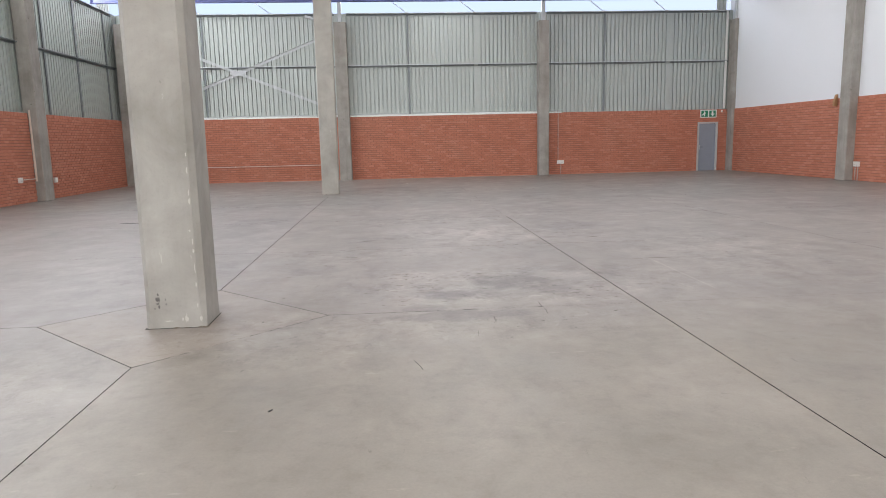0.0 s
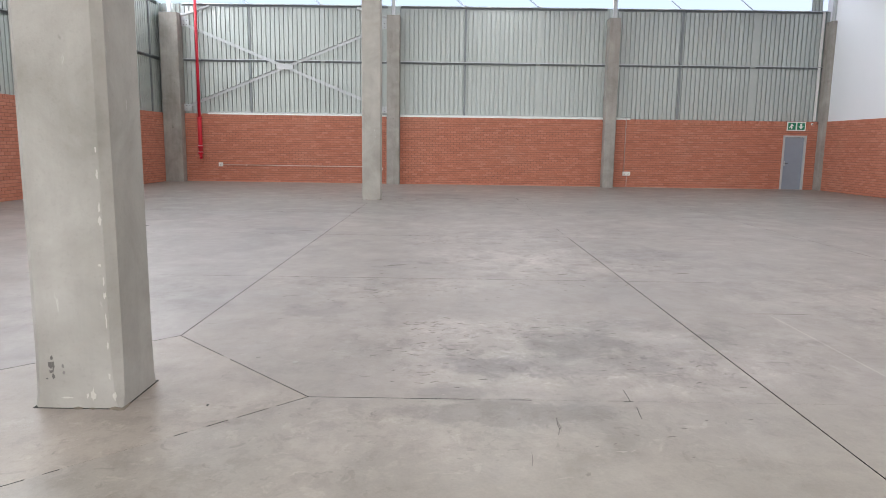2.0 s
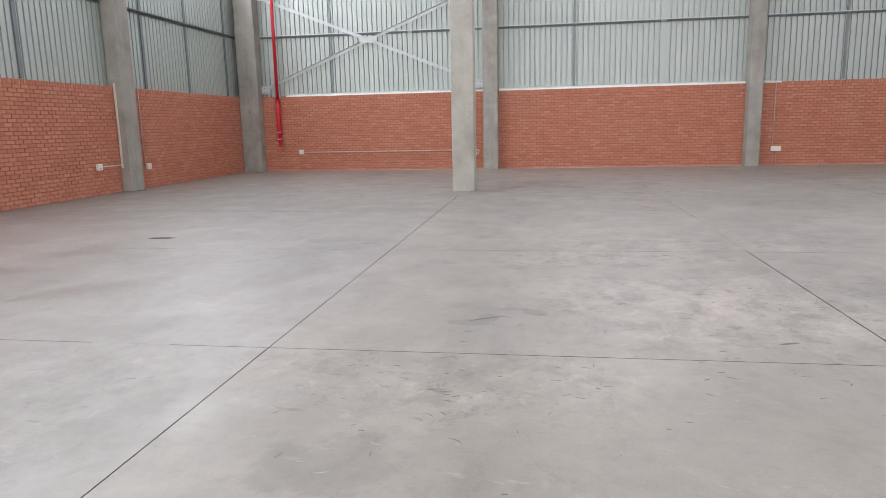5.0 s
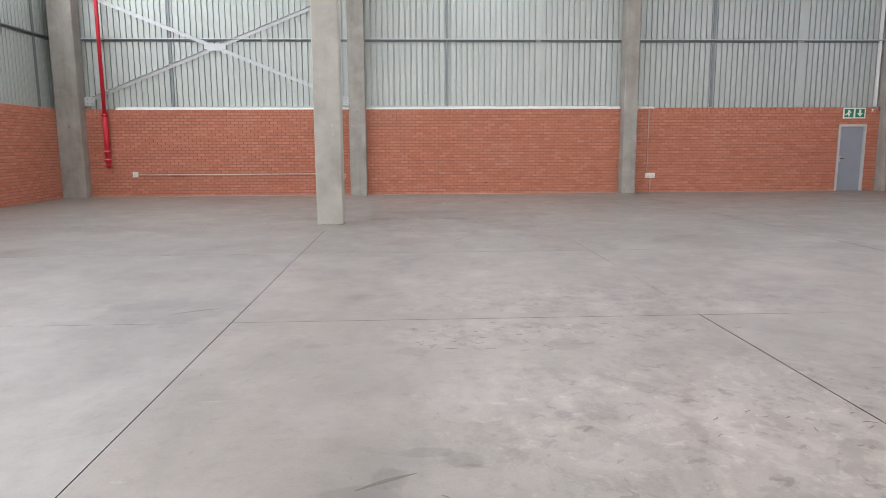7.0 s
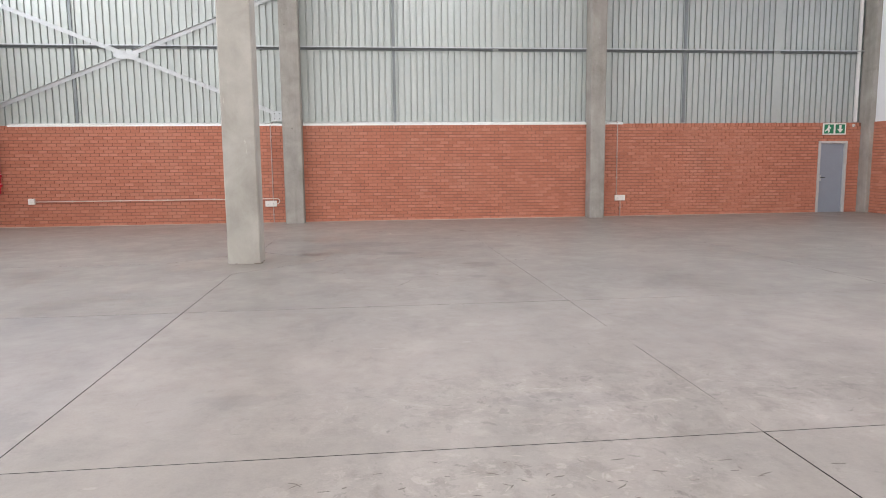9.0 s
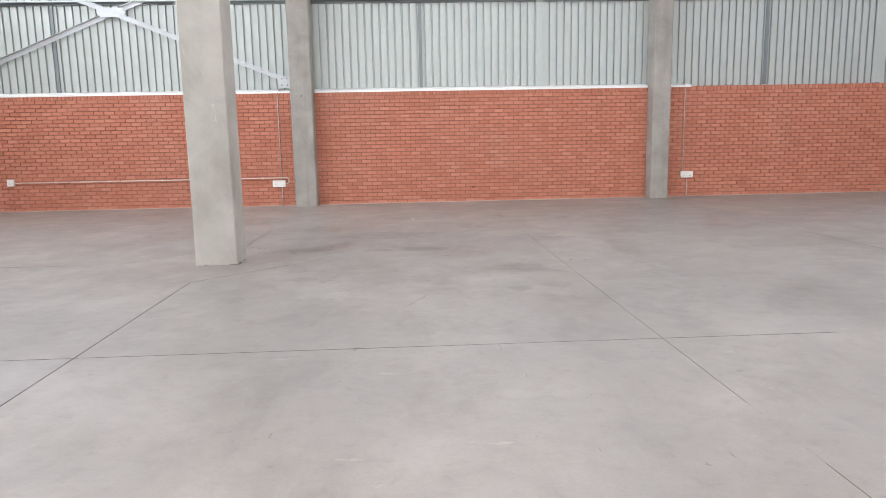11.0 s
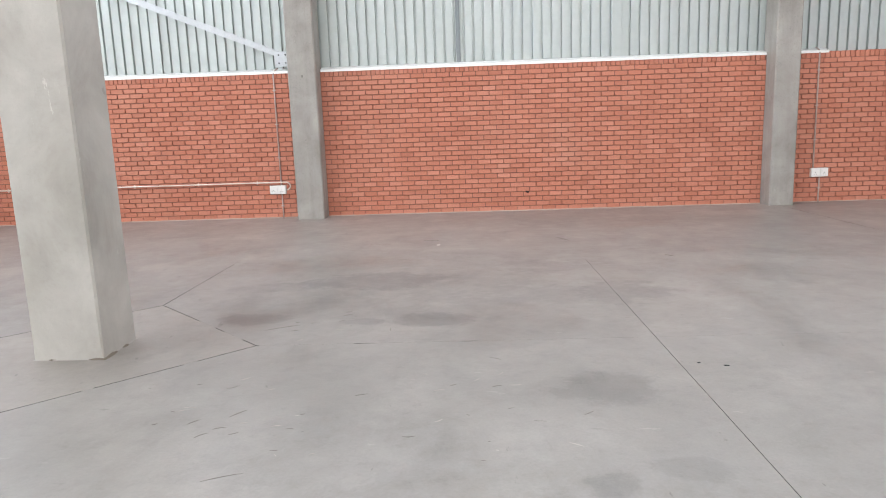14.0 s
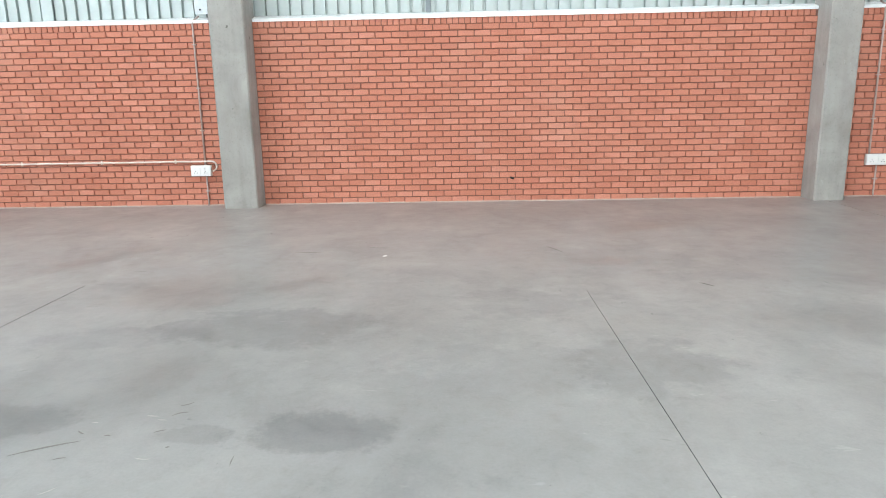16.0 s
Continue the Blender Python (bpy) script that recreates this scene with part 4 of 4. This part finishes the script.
# ---------------------------------------------------------------- bits on the floor
def shard(px, py, long, wide, turn, mat, label):
    bm = bmesh.new()
    pts = [(-long / 2, -wide * 0.2), (-long * 0.2, -wide / 2), (long * 0.3, -wide * 0.4), (long / 2, wide * 0.1), (long * 0.1, wide / 2), (-long * 0.35, wide * 0.4)]
    extrude_profile(pts, "z", 0.0, 0.004, bm)
    ob = part("debris", bm, mat)
    ob.matrix_basis = pose(px, py, 0.0005, 0, 0, turn)
    tagged(ob, label, "debris", "bits on the floor")


for px, py, ln, wd, tn in ((2.40, 20.78, 0.026, 0.014, 20), (2.55, 20.72, 0.034, 0.012, -15), (-0.74, 4.15, 0.045, 0.014, 60), (-5.36, 14.55, 0.40, 0.10, 4)):
    shard(px, py, ln, wd, tn, DARK, "dark scrap of rubber lying on the concrete floor")
shard(0.56, 25.47, 0.05, 0.035, 30, PLASTIC, "small white chip lying on the concrete floor")
def crack(points):
    """A hairline crack in the slab, drawn as a thin dark seam."""
    part("crack", extrude_profile([p for p in points] + [(px + 0.003, py + 0.0015) for px, py in points[::-1]], "z", -0.001, 0.0012), JOINT, floor)


crack([(0.45, 18.72), (0.50, 18.86), (0.53, 18.92), (0.60, 19.05), (0.62, 19.16)])
crack([(0.17, 4.74), (0.155, 4.82), (0.13, 4.90), (0.11, 4.96)])
crack([(1.345, 6.52), (1.342, 6.40), (1.338, 6.33)])
crack([(1.352, 6.24), (1.340, 6.14), (1.334, 6.07)])
crack([(0.853, 6.06), (0.843, 5.98), (0.845, 5.92), (0.828, 5.84)])
crack([(0.33, 25.9), (0.42, 25.86), (0.55, 25.84)])
# Dark tone for scuffs, and for the shadow painted at spalled edges.
SHADOW_SCUFF = plain("spall_shadow_and_scuff", (0.185, 0.166, 0.148), 0.95, 0, 0.4, 20.0, 70.0)
CHALK = plain("chalky_concrete", (0.40, 0.37, 0.335), 0.9, 0, 0.3, 20.0, 70.0)


def sliver(px, py, long, wide, turn, bend, verts, faces):
    """A thin curved scale lying on the slab, tapering to both ends."""
    c, d, k = math.cos(turn), math.sin(turn), len(verts)
    for z in (-0.001, 0.0011):
        for i in range(5):
            u = i / 4 - 0.5
            across = bend * (0.25 - u * u) * long
            half = wide * (0.06 + 0.94 * (1 - 4 * u * u)) / 2
            for e in (-half, half):
                lx, ly = u * long, across + e
                verts.append((px + lx * c - ly * d, py + lx * d + ly * c, z))
    for i in range(4):
        a = k + 10 + 2 * i
        faces.append((a, a + 2, a + 3, a + 1))
        faces.append((a - 10, a - 8, a + 2, a))
        faces.append((a - 9, a + 1, a + 3, a - 7))


def scales(name, mat, label, share, seed):
    """Small spalled scales, thick where the trowelled skin is breaking up."""
    r, verts, faces = random.Random(seed), [], []
    for cx, cy, rx, ry, count in SPALLED:
        for _ in range(int(count * share)):
            sliver(r.gauss(cx, rx * 0.55), r.gauss(cy, ry * 0.55), r.uniform(0.018, 0.085), r.uniform(0.004, 0.010), r.gauss(0.1, 0.45), r.uniform(-0.6, 0.6), verts, faces)
    data = bpy.data.meshes.new(name)
    data.from_pydata(verts, [], faces)
    data.materials.append(mat)
    ob = new(name, data)
    ob.parent = floor
    tagged(ob, label, kind="stuff")


# Where the slab is spalled: centre, reach, how many scales.
SPALLED = [(0.12, 8.05, 0.25, 0.2, 26), (0.15, 7.3, 0.35, 0.4, 22), (1.0, 7.9, 0.7, 0.3, 26), (1.7, 7.0, 0.5, 0.25, 16), (-0.6, 9.2, 1.0, 0.7, 30), (0.3, 9.9, 1.3, 0.7, 30), (1.5, 10.0, 0.8, 0.5, 12), (0.2, 6.7, 0.4, 0.3, 14), (1.0, 13.3, 1.2, 0.3, 40), (0.2, 13.0, 0.6, 0.25, 20), (1.3, 5.8, 0.5, 0.3, 8), (-0.4, 20.0, 0.5, 0.5, 10), (0.8, 20.2, 0.8, 0.6, 12), (-0.3, 21.8, 0.5, 0.3, 7), (2.2, 11.6, 0.9, 0.8, 24)]
# Dark slivers draw the shadow along spalled edges.
scales("spalls", SHADOW_SCUFF, "dark shadow slivers at spalls in the concrete skin", 1.0, 31)
scales("flakes", CHALK, "pale chalky flakes of the concrete skin", 0.8, 32)
for a, b, wide in (((-0.56, 10.80), (-0.28, 10.95), 0.028), ((3.0, 8.57), (3.7, 8.57), 0.016), ((-2.5, 14.08), (-2.1, 14.3), 0.02), ((0.85, 6.03), (0.85, 5.88), 0.006), ((0.66, 5.63), (0.64, 5.46), 0.004), ((1.56, 10.40), (1.72, 10.46), 0.03), ((2.96, 10.53), (3.2, 10.61), 0.03), ((-0.65, 21.71), (-0.40, 21.84), 0.012), ((-0.36, 20.08), (-0.29, 20.17), 0.010), ((-0.25, 19.39), (-0.08, 19.46), 0.006), ((-0.38, 25.69), (-0.09, 25.65), 0.02), ((2.15, 25.84), (2.29, 25.54), 0.015), ((3.21, 24.40), (3.29, 24.28), 0.02), ((0.35, 21.62), (0.34, 21.71), 0.005)):
    vs, fs = [], []
    sliver((a[0] + b[0]) / 2, (a[1] + b[1]) / 2, math.dist(a, b), wide, math.atan2(b[1] - a[1], b[0] - a[0]), 0.12, vs, fs)
    data = bpy.data.meshes.new("scuff")
    data.from_pydata(vs, [], fs)
    data.materials.append(SHADOW_SCUFF)
    ob = new("scuff", data)
    ob.parent = floor
shard(-0.82, 6.97, 0.045, 0.028, 25, CHALKY, "small pale paint chip lying on the concrete floor")
shard(-1.11, 7.07, 0.03, 0.018, -10, CHALKY, "small pale paint chip lying on the concrete floor")
shard(-1.15, 6.17, 0.018, 0.010, 70, DARK, "dark scrap of rubber lying on the concrete floor")
knot = part("wall_hook", tube([(2.02, NORTH + 0.005, 0.35), (2.02, NORTH - 0.03, 0.345), (2.06, NORTH - 0.035, 0.335)], 0.014, sides=8), DARK)
tagged(knot, "small dark fixing stub in the brick wall", "fixing")

# ---------------------------------------------------------------- single bricks
north_bricks = lay_bricks(north_spans)
whole = [b for b in north_bricks if abs(b[1] - b[0] - LONG) < 1e-6 and -0.3 < b[0] and b[1] < 2.25]
single = set(whole[:300])
brickwork([b for b in north_bricks if b not in single], lambda u, v, w: (u, NORTH + v, w), wall_north, rnd)
brickwork(lay_bricks(west_spans), lambda u, v, w: (WEST - v, u, w), wall_west, rnd)
brickwork(lay_bricks(east_spans), lambda u, v, w: (EAST + v, u, w), wall_east, rnd)
brick_data = bpy.data.meshes.new("brick")
brick_data.from_pydata(brick_points(0, LONG, 0, HIGH), [], BRICK_FACES)
brick_data.materials.append(BRICK_PIECE)
for u0, u1, w0, w1 in sorted(single):
    ob = new("brick", brick_data)
    ob.location = (u0, NORTH + rnd.uniform(-0.003, 0.002), w0)
    ob.parent = wall_north
